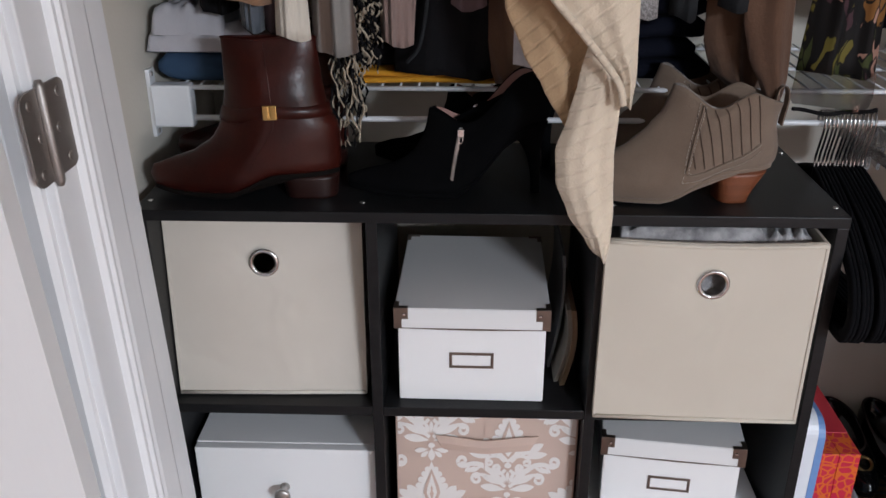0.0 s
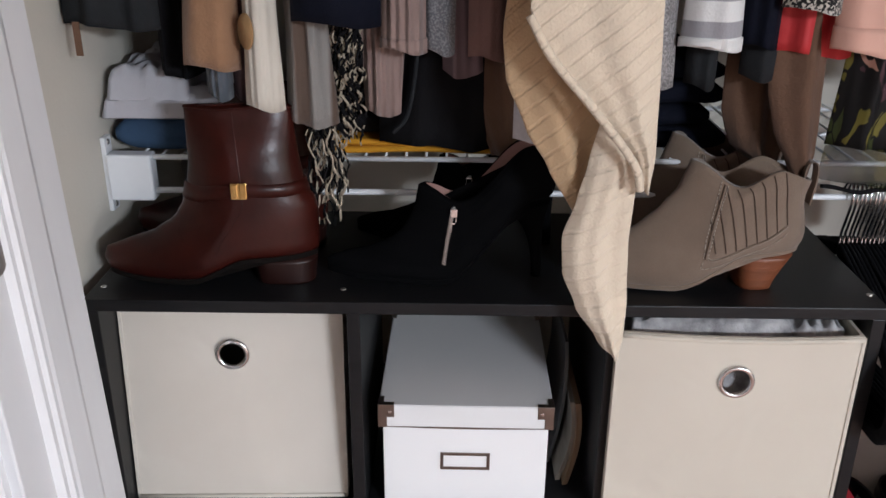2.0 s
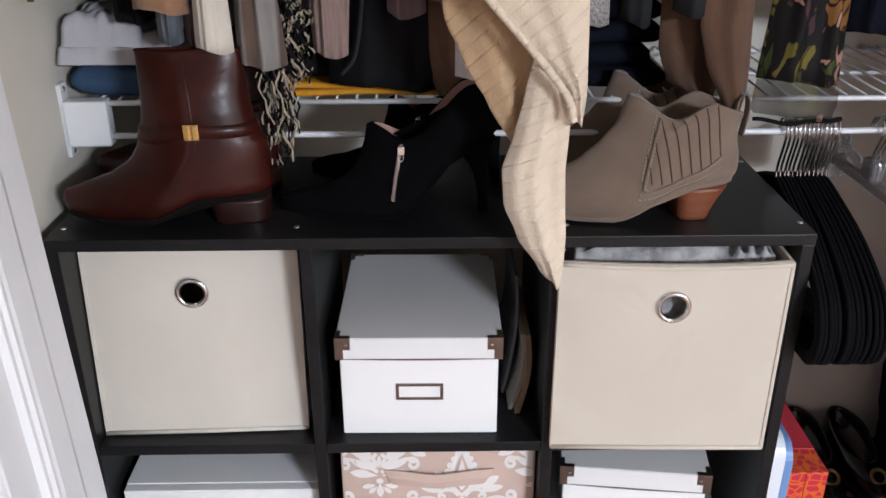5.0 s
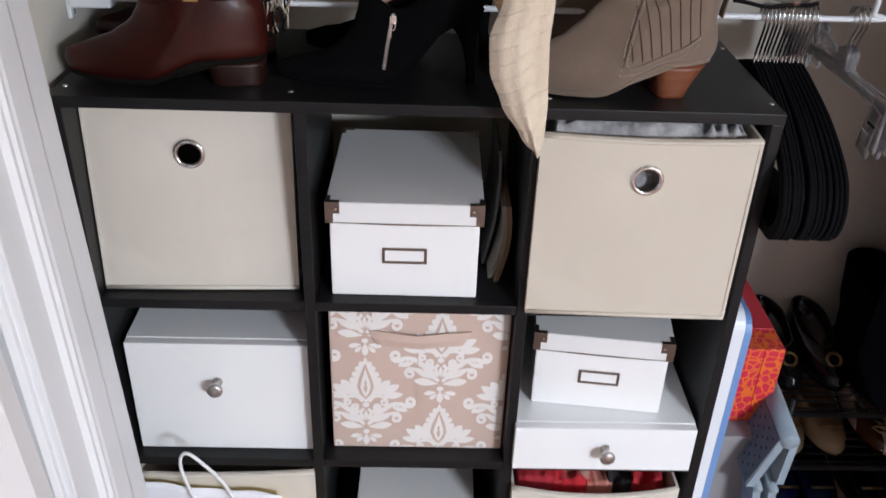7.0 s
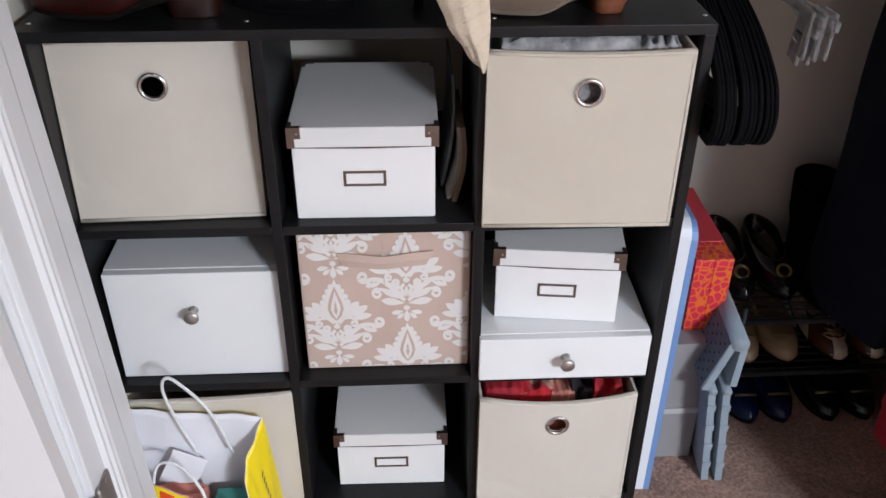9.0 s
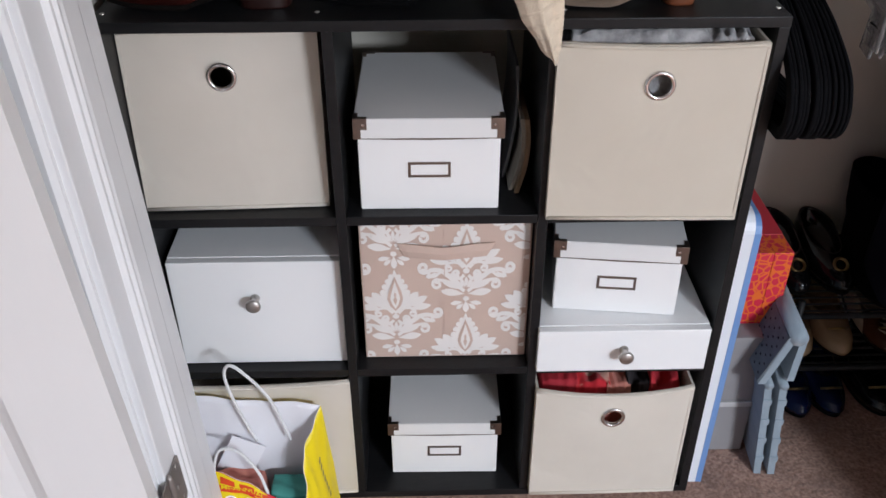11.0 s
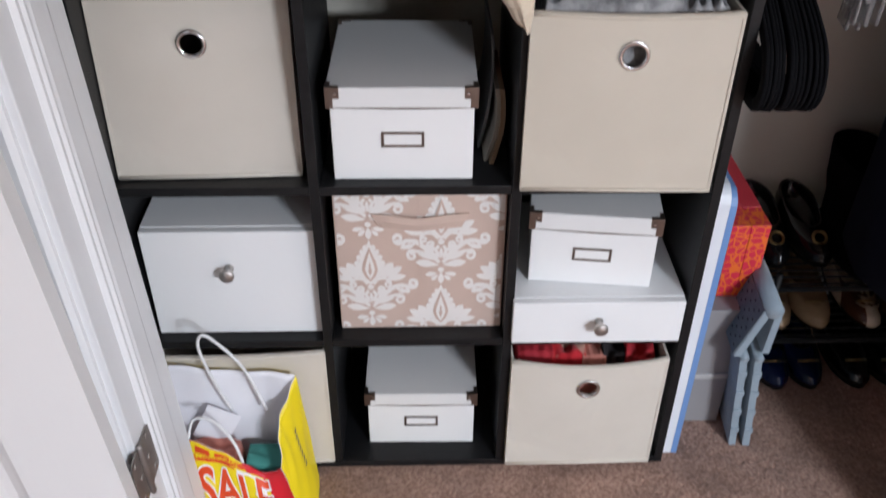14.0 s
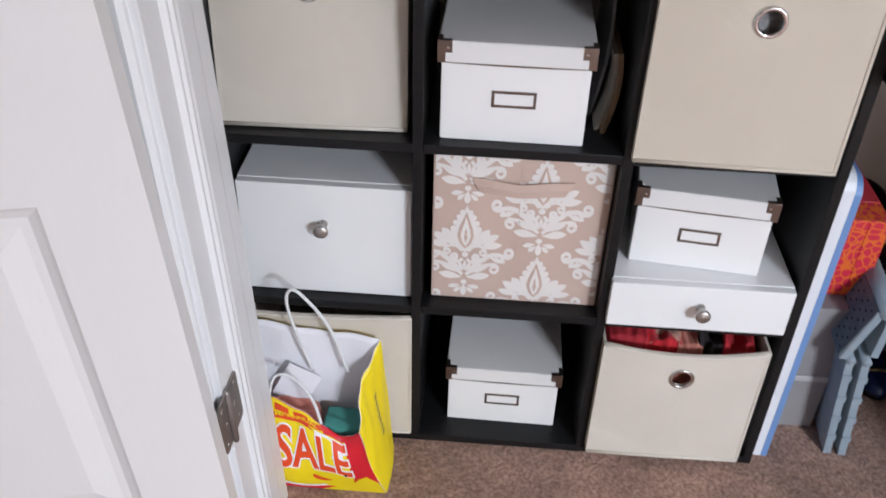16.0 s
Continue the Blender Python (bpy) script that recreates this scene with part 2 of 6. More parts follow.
def tube(points, r, sides=8, bm=None):
    """A round rod along a line of points; r may be a list."""
    pts = [Vector(p) for p in points]
    rs = r if isinstance(r, (list, tuple)) else [r] * len(pts)
    rings, up = [], None
    for i, p in enumerate(pts):
        d = (pts[min(i + 1, len(pts) - 1)] - pts[max(i - 1, 0)]).normalized()
        if up is None:
            up = d.orthogonal().normalized()
        up = (up - d * up.dot(d)).normalized()
        side = d.cross(up)
        rings.append([p + rs[i] * (math.cos(a) * up + math.sin(a) * side) for a in (math.tau * k / sides for k in range(sides))])
    return loft(rings, bm=bm)


def lathe(profile, m=None, sides=28, bm=None):
    """A turned form about z from (radius, height) pairs."""
    rings = [[(r * math.cos(a), r * math.sin(a), h) for a in (math.tau * k / sides for k in range(sides))] for r, h in profile]
    own = loft(rings)
    if m is not None:
        bmesh.ops.transform(own, matrix=m, verts=own.verts)
    return own if bm is None else join(bm, own)


def smooth_line(points, n):
    """Catmull-Rom through a few points."""
    p = [Vector(q) for q in points]
    p = [2 * p[0] - p[1]] + p + [2 * p[-1] - p[-2]]
    out = []
    for i in range(1, len(p) - 2):
        for k in range(n):
            t = k / n
            a, b, c, d = p[i - 1], p[i], p[i + 1], p[i + 2]
            out.append(0.5 * (2 * b + (c - a) * t + (2 * a - 5 * b + 4 * c - d) * t * t + (3 * b - a - 3 * c + d) * t ** 3))
    return out + [p[-2]]


def curve_at(table, v):
    """Linear reading of (key, value) pairs."""
    if v <= table[0][0]:
        return table[0][1]
    for (a, fa), (b, fb) in zip(table, table[1:]):
        if v <= b:
            s = (v - a) / (b - a)
            s = s * s * (3 - 2 * s) * 0.5 + s * 0.5
            return fa + (fb - fa) * s
    return table[-1][1]


def structure(name, bm, material, label):
    return tagged(part(name, bm, material), label, "structure", kind="structure")


# ---- the closet and the room ----
LEFT, RIGHT, BACK, FRONT, ROOMY, CEIL = -0.476, 1.55, 0.47, -0.14, -0.31, 2.44
OPEN_R = 0.81
structure("wall_closet_back", block(LEFT - 0.12, RIGHT + 0.12, BACK, BACK + 0.12, -0.02, CEIL, 0), M_WALL, "matt pale greige painted closet back wall")
structure("wall_closet_left", block(LEFT - 0.12, LEFT, ROOMY + 0.10, BACK - 0.001, -0.02, CEIL, 0), M_WALL, "matt pale greige painted closet side wall")
structure("wall_closet_right", block(RIGHT, RIGHT + 0.12, ROOMY, BACK - 0.001, -0.02, CEIL, 0), M_WALL, "matt pale greige painted closet far side wall")
structure("wall_front_left", block(-1.5, -0.45, ROOMY, FRONT, -0.02, CEIL, 0), M_ROOM, "painted wall beside the closet opening")
structure("wall_front_right", block(OPEN_R + 0.04, RIGHT - 0.001, ROOMY, FRONT, -0.02, CEIL, 0), M_ROOM, "painted wall beside the closet opening")
structure("wall_front_head", block(-0.449, OPEN_R + 0.039, ROOMY, FRONT, 2.08, CEIL, 0), M_ROOM, "painted wall above the closet opening")
structure("ceiling", block(-1.7, 2.6, -3.8, BACK + 0.12, CEIL, CEIL + 0.1, 0), M_CEIL, "matt white ceiling")


def wall_with_window(name, x0, x1, y0, y1, along, a0, a1):
    bm = bmesh.new()
    if along == "y":
        for s in ((y0, a0, -0.02, CEIL), (a1, y1, -0.02, CEIL), (a0, a1, -0.02, 0.75), (a0, a1, 2.2, CEIL)):
            block(x0, x1, s[0], s[1], s[2], s[3], 0, bm)
    else:
        for s in ((x0, a0, -0.02, CEIL), (a1, x1, -0.02, CEIL), (a0, a1, -0.02, 0.75), (a0, a1, 2.2, CEIL)):
            block(s[0], s[1], y0, y1, s[2], s[3], 0, bm)
    structure(name, bm, M_ROOM, "plain painted bedroom wall with a window opening")


wall_with_window("wall_room_right", 2.4, 2.52, -3.8, ROOMY, "y", -2.1, -0.7)
wall_with_window("wall_room_rear", -1.5, 2.4, -3.75, -3.6, "x", 1.15, 2.32)
structure("wall_room_left", block(-1.62, -1.5, -3.75, ROOMY, -0.02, CEIL, 0), M_ROOM, "plain painted bedroom wall")
structure("wall_room_return", block(RIGHT + 0.12, 2.4, ROOMY, ROOMY + 0.12, -0.02, CEIL, 0), M_ROOM, "plain painted bedroom wall")


def carpet():
    m = bpy.data.materials.new("brown_carpet")
    m.use_nodes = True
    nt = m.node_tree
    b = nt.nodes["Principled BSDF"]
    b.inputs["Roughness"].default_value = 1.0
    b.inputs["Specular IOR Level"].default_value = 0.05
    b.inputs["Sheen Weight"].default_value = 0.25
    tc = nt.nodes.new("ShaderNodeTexCoord")
    n1 = nt.nodes.new("ShaderNodeTexNoise")
    n1.inputs["Scale"].default_value, n1.inputs["Detail"].default_value = 150, 4
    n2 = nt.nodes.new("ShaderNodeTexNoise")
    n2.inputs["Scale"].default_value, n2.inputs["Detail"].default_value = 9, 6
    r1 = nt.nodes.new("ShaderNodeValToRGB")
    r1.color_ramp.elements[0].position, r1.color_ramp.elements[0].color = 0.34, (0.235, 0.135, 0.102, 1)
    r1.color_ramp.elements[1].position, r1.color_ramp.elements[1].color = 0.68, (0.43, 0.275, 0.215, 1)
    r2 = nt.nodes.new("ShaderNodeMapRange")
    r2.inputs[1].default_value, r2.inputs[2].default_value, r2.inputs[3].default_value, r2.inputs[4].default_value = 0.35, 0.65, 0.82, 1.15
    mul = nt.nodes.new("ShaderNodeVectorMath")
    mul.operation = "SCALE"
    for n in (n1, n2):
        nt.links.new(tc.outputs["Object"], n.inputs["Vector"])
    nt.links.new(n1.outputs[0], r1.inputs[0])
    nt.links.new(n2.outputs[0], r2.inputs[0])
    nt.links.new(r1.outputs[0], mul.inputs[0])
    nt.links.new(r2.outputs[0], mul.inputs["Scale"])
    nt.links.new(mul.outputs[0], b.inputs["Base Color"])
    bp = nt.nodes.new("ShaderNodeBump")
    bp.inputs["Strength"].default_value, bp.inputs["Distance"].default_value = 0.6, 0.005
    nt.links.new(n1.outputs[0], bp.inputs["Height"])
    nt.links.new(bp.outputs[0], b.inputs["Normal"])
    return m


M_CARPET = carpet()


def floor_sheet():
    """One carpet sheet: fine pile where it is seen near, coarse elsewhere."""
    xs = np.concatenate([np.linspace(-1.55, -0.45, 12), np.arange(-0.44, 1.1, 0.005), np.linspace(1.12, 2.5, 14)])
    ys = np.concatenate([np.linspace(-3.7, -0.8, 24), np.arange(-0.79, 0.3, 0.005), np.linspace(0.31, 0.55, 6)])
    gx, gy = np.meshgrid(xs, ys, indexing="ij")
    rng = np.random.default_rng(4)
    z = rng.normal(0, 0.0008, gx.shape) - 0.002
    z += 0.0014 * np.sin(gx * 41 + 3 * np.sin(gy * 23)) * np.sin(gy * 37)
    n, k = gx.shape
    verts = np.stack([gx, gy, z], -1).reshape(-1, 3)
    idx = np.arange(n * k).reshape(n, k)
    faces = np.stack([idx[:-1, :-1], idx[1:, :-1], idx[1:, 1:], idx[:-1, 1:]], -1).reshape(-1, 4)
    me = bpy.data.meshes.new("floor")
    me.from_pydata(verts.tolist(), [], faces.tolist())
    me.materials.append(M_CARPET)
    ob = new("floor", me)
    finish(ob, True)
    tagged(ob, "plush brown carpet with a mottled pile", "carpet", kind="structure")


floor_sheet()

# baseboard along the closet's back wall
bm = block(LEFT + 0.002, RIGHT - 0.002, BACK - 0.014, BACK - 0.001, 0.0, 0.075, 0.003)
structure("baseboard", bm, M_TRIM, "low white painted baseboard")

# the door frame and its open door, which lean a little from the cube shelf
FRAME = pose(-0.353, 0, 0, 0, -1.95, 0)


def door_frame():
    t = thing("door_frame", "white painted closet door jamb with a moulded stop", "door frame", FRAME, kind="structure")
    part("jamb", block(-0.02, 0, ROOMY - 0.004, FRONT, -0.01, 2.06, 0.002), M_TRIM, t)
    # moulded stop: a profile run up the jamb
    prof = [(0.0, -0.188), (0.003, -0.190), (0.0085, -0.200), (0.0115, -0.210), (0.0115, -0.245), (0.0100, -0.249), (0.0100, -0.254), (0.0065, -0.257), (0.0065, -0.263), (0.0, -0.267)]
    rings = [[(x, y, z) for x, y in prof] for z in (-0.008, 2.05)]
    part("stop", loft(rings), M_TRIM, t, smooth=False)
    prof = [(-0.010, ROOMY - 0.003), (-0.010, ROOMY - 0.013), (-0.016, ROOMY - 0.018), (-0.03, ROOMY - 0.015), (-0.055, ROOMY - 0.019), (-0.06, ROOMY - 0.003)]
    part("casing", loft([[(x, y + 0.001, z) for x, y in prof] for z in (-0.008, 2.1)]), M_TRIM, t)


door_frame()


def hinge(z):
    t = thing("door_hinge", "tarnished nickel door hinge with rounded corners", "hinge", FRAME @ pose(0, 0, z), group="door hinges")
    h = 0.041
    n = 6

    def leaf(y0, y1, far):
        pts = [(y0, -h), (y1, -h), (y1, h), (y0, h)]
        out = []
        r = 0.012
        for (y, zz) in pts:
            if (y == far):
                sy, sz = (-1 if y > min(y0, y1) else 1), (-1 if zz > 0 else 1)
                cy, cz = y + sy * r, zz + sz * r
                arc = [(cy - sy * r * math.cos(a), cz - sz * r * math.sin(a)) for a in np.linspace(0, math.pi / 2, n)]
                out += arc
            else:
                out.append((y, zz))
        c = (sum(p[0] for p in out) / len(out), sum(p[1] for p in out) / len(out))
        out.sort(key=lambda p: math.atan2(p[1] - c[1], p[0] - c[0]))
        return loft([[(x, y, zz) for y, zz in out] for x in (0.0006, 0.0028)])

    k = -0.311
    a = part("jamb_leaf", leaf(k + 0.004, k + 0.048, k + 0.048), M_HINGE, t)
    for y, zz in ((0.032, 0.030), (0.022, 0.0), (0.032, -0.030)):
        part("screw", lathe([(0.0001, 0.0018), (0.0042, 0.0012), (0.0046, 0)], Matrix.Translation((0.0027, k + y, zz)) @ pose(0, 0, 0, 0, 90, 0), 12), M_HINGE, a)
    part("barrel", lathe([(0.003, -h - 0.006), (0.0048, -h - 0.001), (0.0048, h + 0.001), (0.003, h + 0.006)], Matrix.Translation((0.0045, k - 0.001, 0)), 14), M_HINGE, t, smooth=True)
    b = part("door_leaf", leaf(k - 0.036, k - 0.006, k - 0.036), M_HINGE, t)
    for y, zz in ((-0.022, 0.030), (-0.014, 0.0), (-0.022, -0.030)):
        part("screw", lathe([(0.0001, 0.0018), (0.0042, 0.0012), (0.0046, 0)], Matrix.Translation((0.0027, k + y, zz)) @ pose(0, 0, 0, 0, 90, 0), 12), M_HINGE, b)


hinge(1.108)
hinge(0.370)
hinge(1.84)


def door():
    """Six-panel door swung nearly flat against the wall."""
    m = FRAME @ pose(0.019, ROOMY - 0.052, 0, 0, -1.5, 0) @ pose(0, 0, 0, 0, 0, 189.0)
    t = thing("door_1", "white painted six-panel closet door, swung wide open", "door", m, kind="structure")
    w, h, th = 0.76, 2.03, 0.035
    cols = ((0.105, 0.345), (0.415, 0.655))
    rows = ((0.285, 0.76), (0.92, 1.52), (1.63, 1.90))
    bm = bmesh.new()
    xs = [0, *cols[0], *cols[1], w]
    zs = [0.012, *rows[0], *rows[1], *rows[2], h]
    for y in (0.0, th):
        for i in range(len(xs) - 1):
            for j in range(len(zs) - 1):
                x0, x1, z0, z1 = xs[i], xs[i + 1], zs[j], zs[j + 1]
                s = 1 if y == 0 else -1
                if i in (1, 3) and j in (1, 3, 5):
                    prev = [(x0, z0), (x1, z0), (x1, z1), (x0, z1)]
                    lvl = 0.0
                    for inset, depth in ((0.006, 0.004), (0.016, 0.009), (0.026, 0.009), (0.056, 0.003)):
                        cur = [(x0 + inset, z0 + inset), (x1 - inset, z0 + inset), (x1 - inset, z1 - inset), (x0 + inset, z1 - inset)]
                        for k in range(4):
                            a, b = prev[k], prev[(k + 1) % 4]
                            c, d = cur[(k + 1) % 4], cur[k]
                            bm.faces.new([bm.verts.new(q) for q in ((a[0], y + s * lvl, a[1]), (b[0], y + s * lvl, b[1]), (c[0], y + s * depth, c[1]), (d[0], y + s * depth, d[1]))])
                        prev, lvl = cur, depth
                    bm.faces.new([bm.verts.new((q[0], y + s * lvl, q[1])) for q in prev])
                else:
                    bm.faces.new([bm.verts.new(q) for q in ((x0, y, z0), (x1, y, z0), (x1, y, z1), (x0, y, z1))])
    for a, b in (((0, 0.012), (w, 0.012)), ((w, 0.012), (w, h)), ((w, h), (0, h)), ((0, h), (0, 0.012))):
        bm.faces.new([bm.verts.new(q) for q in ((a[0], 0, a[1]), (b[0], 0, b[1]), (b[0], th, b[1]), (a[0], th, a[1]))])
    bmesh.ops.remove_doubles(bm, verts=bm.verts, dist=0.0003)
    part("panel_leaf", bm, M_DOOR, t)
    knob = lathe([(0.032, 0), (0.032, 0.004), (0.012, 0.008), (0.012, 0.03), (0.027, 0.042), (0.028, 0.052), (0.018, 0.062), (0.001, 0.064)], Matrix.Translation((0.70, th, 0.92)) @ pose(0, 0, 0, -90, 0, 0), 24)
    part("door_knob", knob, M_NICKEL, t, smooth=True)


door()

# ---- the cube shelf ----
W, H, D, T = 0.455, 0.911, 0.295, 0.015
CELL = (2 * W - 4 * T) / 3
COLS = [-W + T + CELL / 2 + i * (CELL + T) for i in range(3)]
RISE = (H - 4 * T) / 3
BASE = [T + i * (RISE + T) for i in range(3)]


def cube_shelf():
    t = thing("cube_shelf", "black laminate nine-cube storage shelf on the carpet", "shelf unit")
    part("top_board", block(-W, W, -0.002, D, H - T, H, 0.0012), M_LAM, t)
    part("bottom_board", block(-W + T, W - T, 0, D, 0, T, 0.001), M_LAM, t)
    for s in (-1, 1):
        part("side_board", block(min(s * W, s * (W - T)), max(s * W, s * (W - T)), 0, D, 0, H - T - 0.0004, 0.001), M_LAM, t)
    for s in (-1, 1):
        x = s * (CELL / 2 + T / 2)
        part("divider", block(x - T / 2, x + T / 2, 0.001, D, T + 0.0004, H - T - 0.0004, 0.001), M_LAM, t)
    for z in BASE[1:]:
        for i, x in enumerate(COLS):
            part("shelf_board", block(x - CELL / 2 + 0.0003, x + CELL / 2 - 0.0003, 0.002, D, z - T, z, 0.001), M_LAM, t)
    for r in (0, 1):
        for x in COLS:
            part("back_panel", block(x - CELL / 2 + 0.001, x + CELL / 2 - 0.001, D - 0.006, D - 0.002, BASE[r] + 0.001, BASE[r] + RISE - 0.001, 0), M_LAM, t)
    part("back_panel", block(COLS[1] - CELL / 2 + 0.001, COLS[1] + CELL / 2 - 0.001, D - 0.006, D - 0.002, BASE[2] + 0.001, BASE[2] + 0.05, 0), M_LAM, t)
    for x in (-W + 0.012, -0.163, 0.163, W - 0.008):
        for y in (0.033, D - 0.04):
            part("screw_cap", lathe([(0.0036, 0), (0.0034, 0.0008), (0.0001, 0.0011)], Matrix.Translation((x, y, H)), 10), M_NICKEL, t, "small screw head")


cube_shelf()


def ring(m, r_out=0.0215, r_in=0.0145):
    prof = []
    for k in range(9):
        a = math.pi * k / 8
        prof.append(((r_out + r_in) / 2 + (r_out - r_in) / 2 * math.cos(a), 0.0035 * math.sin(a)))
    rings = [[(r * math.cos(q), r * math.sin(q), h) for q in (math.tau * i / 28 for i in range(28))] for r, h in prof]
    bm = loft(rings, cap0=False, cap1=False)
    bmesh.ops.transform(bm, matrix=m, verts=bm.verts)
    return bm


def fabric_bin(label, x0, x1, y0, z0, height, material, yaw=0.0, sag=0.0, hole_z=0.055, depth=0.262, slope=0.0, group="fabric storage bins"):
    """Open soft box with a hemmed rim, a real hole with a metal eyelet and piping at its foot."""
    w = x1 - x0
    t = thing("fabric_bin", label, "storage bin", pose((x0 + x1) / 2, y0, z0, 0, 0, yaw), group=group)
    th = 0.004
    # front wall with a round opening
    hz = height - hole_z
    r = 0.017
    bm = bmesh.new()

    def dip(x, z):
        u = 2 * x / w
        return z - sag * (1 - u * u) * (z / height) ** 4

    def belly(x, z):
        u, v = 2 * x / w, z / height
        return slope * z - 0.004 * (1 - u ** 2) * math.sin(math.pi * v) - 0.003 * math.sin(3.1 * u + 2) * v * (1 - v) - 0.01 * sag / 0.02 * v ** 4 * (1 - u * u)

    # loops that widen from the round opening to the panel's square outline
    edge = [(-w / 2 + w * i / 14, 0.0) for i in range(14)] + [(w / 2, height * i / 14) for i in range(14)]
    edge += [(w / 2 - w * i / 14, height) for i in range(14)] + [(-w / 2, height - height * i / 14) for i in range(14)]
    for k, y in enumerate((0.0, th)):
        loops = []
        for u in (0.0, 0.03, 0.09, 0.2, 0.35, 0.5, 0.65, 0.8, 0.92, 1.0):
            row = []
            for ex, ez in edge:
                d = math.hypot(ex, ez - hz)
                f = (r + (d - r) * u) / d
                x, z = ex * f, hz + (ez - hz) * f
                row.append((x, belly(x, z) + y, dip(x, z)))
            loops.append(row)
        loft(loops, cap0=False, cap1=False, bm=bm)
        if k == 0:
            front_rim, front_edge = loops[0], loops[-1]
    loft([front_rim, loops[0]], cap0=False, cap1=False, bm=bm)
    loft([front_edge, loops[-1]], cap0=False, cap1=False, bm=bm)
    part("front_panel", bm, material, t, smooth=True)
    for s in (-1, 1):
        part("side_panel", loft([[(x, -0.001, 0.001), (x, depth, 0.001), (x, depth, height - 0.002), (x, slope * height - 0.001, height - 0.002)] for x in (s * w / 2 - th / 2, s * w / 2 + th / 2)]), material, t)
    part("back_panel", block(-w / 2, w / 2, depth - th, depth, 0.001, height - 0.002, 0.0015), material, t)
    part("base_panel", block(-w / 2, w / 2, 0.004, depth, 0.0005, 0.005, 0.001), material, t)
    part("piping", tube([(-w / 2, -0.001, 0.004), (0, -0.002, 0.004), (w / 2, -0.001, 0.004)], 0.003, 8), material, t, smooth=True)
    part("hem", tube([(-w / 2 + w * i / 12, belly(-w / 2 + w * i / 12, height) - 0.0006, dip(-w / 2 + w * i / 12, height) - 0.004) for i in range(13)], 0.0032, 8), material, t, smooth=True)
    part("eyelet", ring(Matrix.Translation((0, belly(0, hz) - 0.0004, dip(0, hz))) @ pose(0, 0, 0, 90, 0, 0)), M_CHROME, t, "polished chrome eyelet", smooth=True)
    return t


fabric_bin("cream fabric storage bin pushed deep into its black cubby", -0.436, -0.170, 0.031, BASE[2], 0.271, M_BIN, yaw=1.8, sag=0.002, hole_z=0.066, slope=0.085)
fabric_bin("beige fabric storage bin holding a grey fluffy throw", 0.153, 0.425, -0.016, BASE[2], 0.272, M_TAN, yaw=-1.5, sag=0.004, hole_z=0.058)
fabric_bin("cream fabric storage bin stuffed with red patterned cloth", 0.160, 0.424, -0.012, BASE[0], 0.262, M_BIN, yaw=0.5, sag=0.012, hole_z=0.06)
fabric_bin("cream fabric storage bin standing behind a paper bag", -0.432, -0.158, -0.004, BASE[0], 0.276, M_BIN, yaw=2.0, sag=0.003, hole_z=0.062)


def crumple(name, label, category, x0, x1, y0, y1, z0, z1, materials, seed=1, n=26, amp=0.012, parent=None, wave=1.0):
    """A crumpled cloth heap: a rounded sheet with folds over a flat base."""
    rnd = random.Random(seed)
    ph = [rnd.uniform(0, 6) for _ in range(8)]
    bm = bmesh.new()
    grid = []
    for i in range(n + 1):
        row = []
        for j in range(n + 1):
            u, w = i / n, j / n
            edge = min(1.0, 14 * min(u, 1 - u, w, 1 - w)) ** 0.5
            f = math.sin(17 * wave * u + 5 * wave * math.sin(7 * w + ph[0]) + ph[1]) + math.sin(13 * wave * w + 4 * wave * math.sin(9 * u + ph[2]) + ph[3]) + 0.6 * wave * math.sin(31 * wave * u - 23 * wave * w + ph[4])
            z = z0 + (z1 - z0) * edge + amp * 0.4 * f * edge
            row.append(bm.verts.new((x0 + (x1 - x0) * u, y0 + (y1 - y0) * w, max(z0, z))))
        grid.append(row)
    for i in range(n):
        for j in range(n):
            f = bm.faces.new((grid[i][j], grid[i + 1][j], grid[i + 1][j + 1], grid[i][j + 1]))
            if isinstance(materials, (list, tuple)) and len(materials) > 1:
                u, w = i / n, j / n
                f.material_index = int(abs(math.sin(7 * u + 1.5 * math.sin(4 * w + ph[5]) + ph[6]) + math.sin(11 * u + 5 * w + ph[7])) * 0.5 * len(materials) * 0.999)
    base = [bm.verts.new(p) for p in ((x0, y0, z0 - 0.001), (x1, y0, z0 - 0.001), (x1, y1, z0 - 0.001), (x0, y1, z0 - 0.001))]
    bm.faces.new(base)
    if parent is not None:
        return part(name, bm, materials, parent, label, smooth=True)
    return tagged(part(name, bm, materials, smooth=True), label, category)


M_FLUFF = mat("grey_fleece", (0.58, 0.56, 0.56), 1.0, 0, (0.10, 0.095, 0.10), 38, 1.0, 150, sheen=0.5, spec=0.05)
M_CLOTHR = mat("red_cloth", (0.50, 0.02, 0.03), 0.85, 0, (0.34, 0.015, 0.03), 20, 0.2, 300)
M_CLOTHP = mat("salmon_cloth", (0.55, 0.22, 0.17), 0.85, 0, (0.45, 0.14, 0.11), 20, 0.2, 300)
M_PATT = flecked("red_salmon_print", (0.52, 0.02, 0.03), (0.52, 0.28, 0.22), 26, 0.85, None, 0.54, 0.60)
M_CLOTHK = mat("dark_cloth", (0.03, 0.022, 0.025), 0.85, 0, (0.02, 0.016, 0.018), 20, 0.2, 300)
t = thing("fleece_throw", "grey and white fluffy throw stuffed into a beige bin", "throw")
crumple("body", "", "", 0.157, 0.368, -0.008, 0.235, BASE[2] + 0.02, BASE[2] + 0.276, M_FLUFF, 3, 64, 0.007, t)
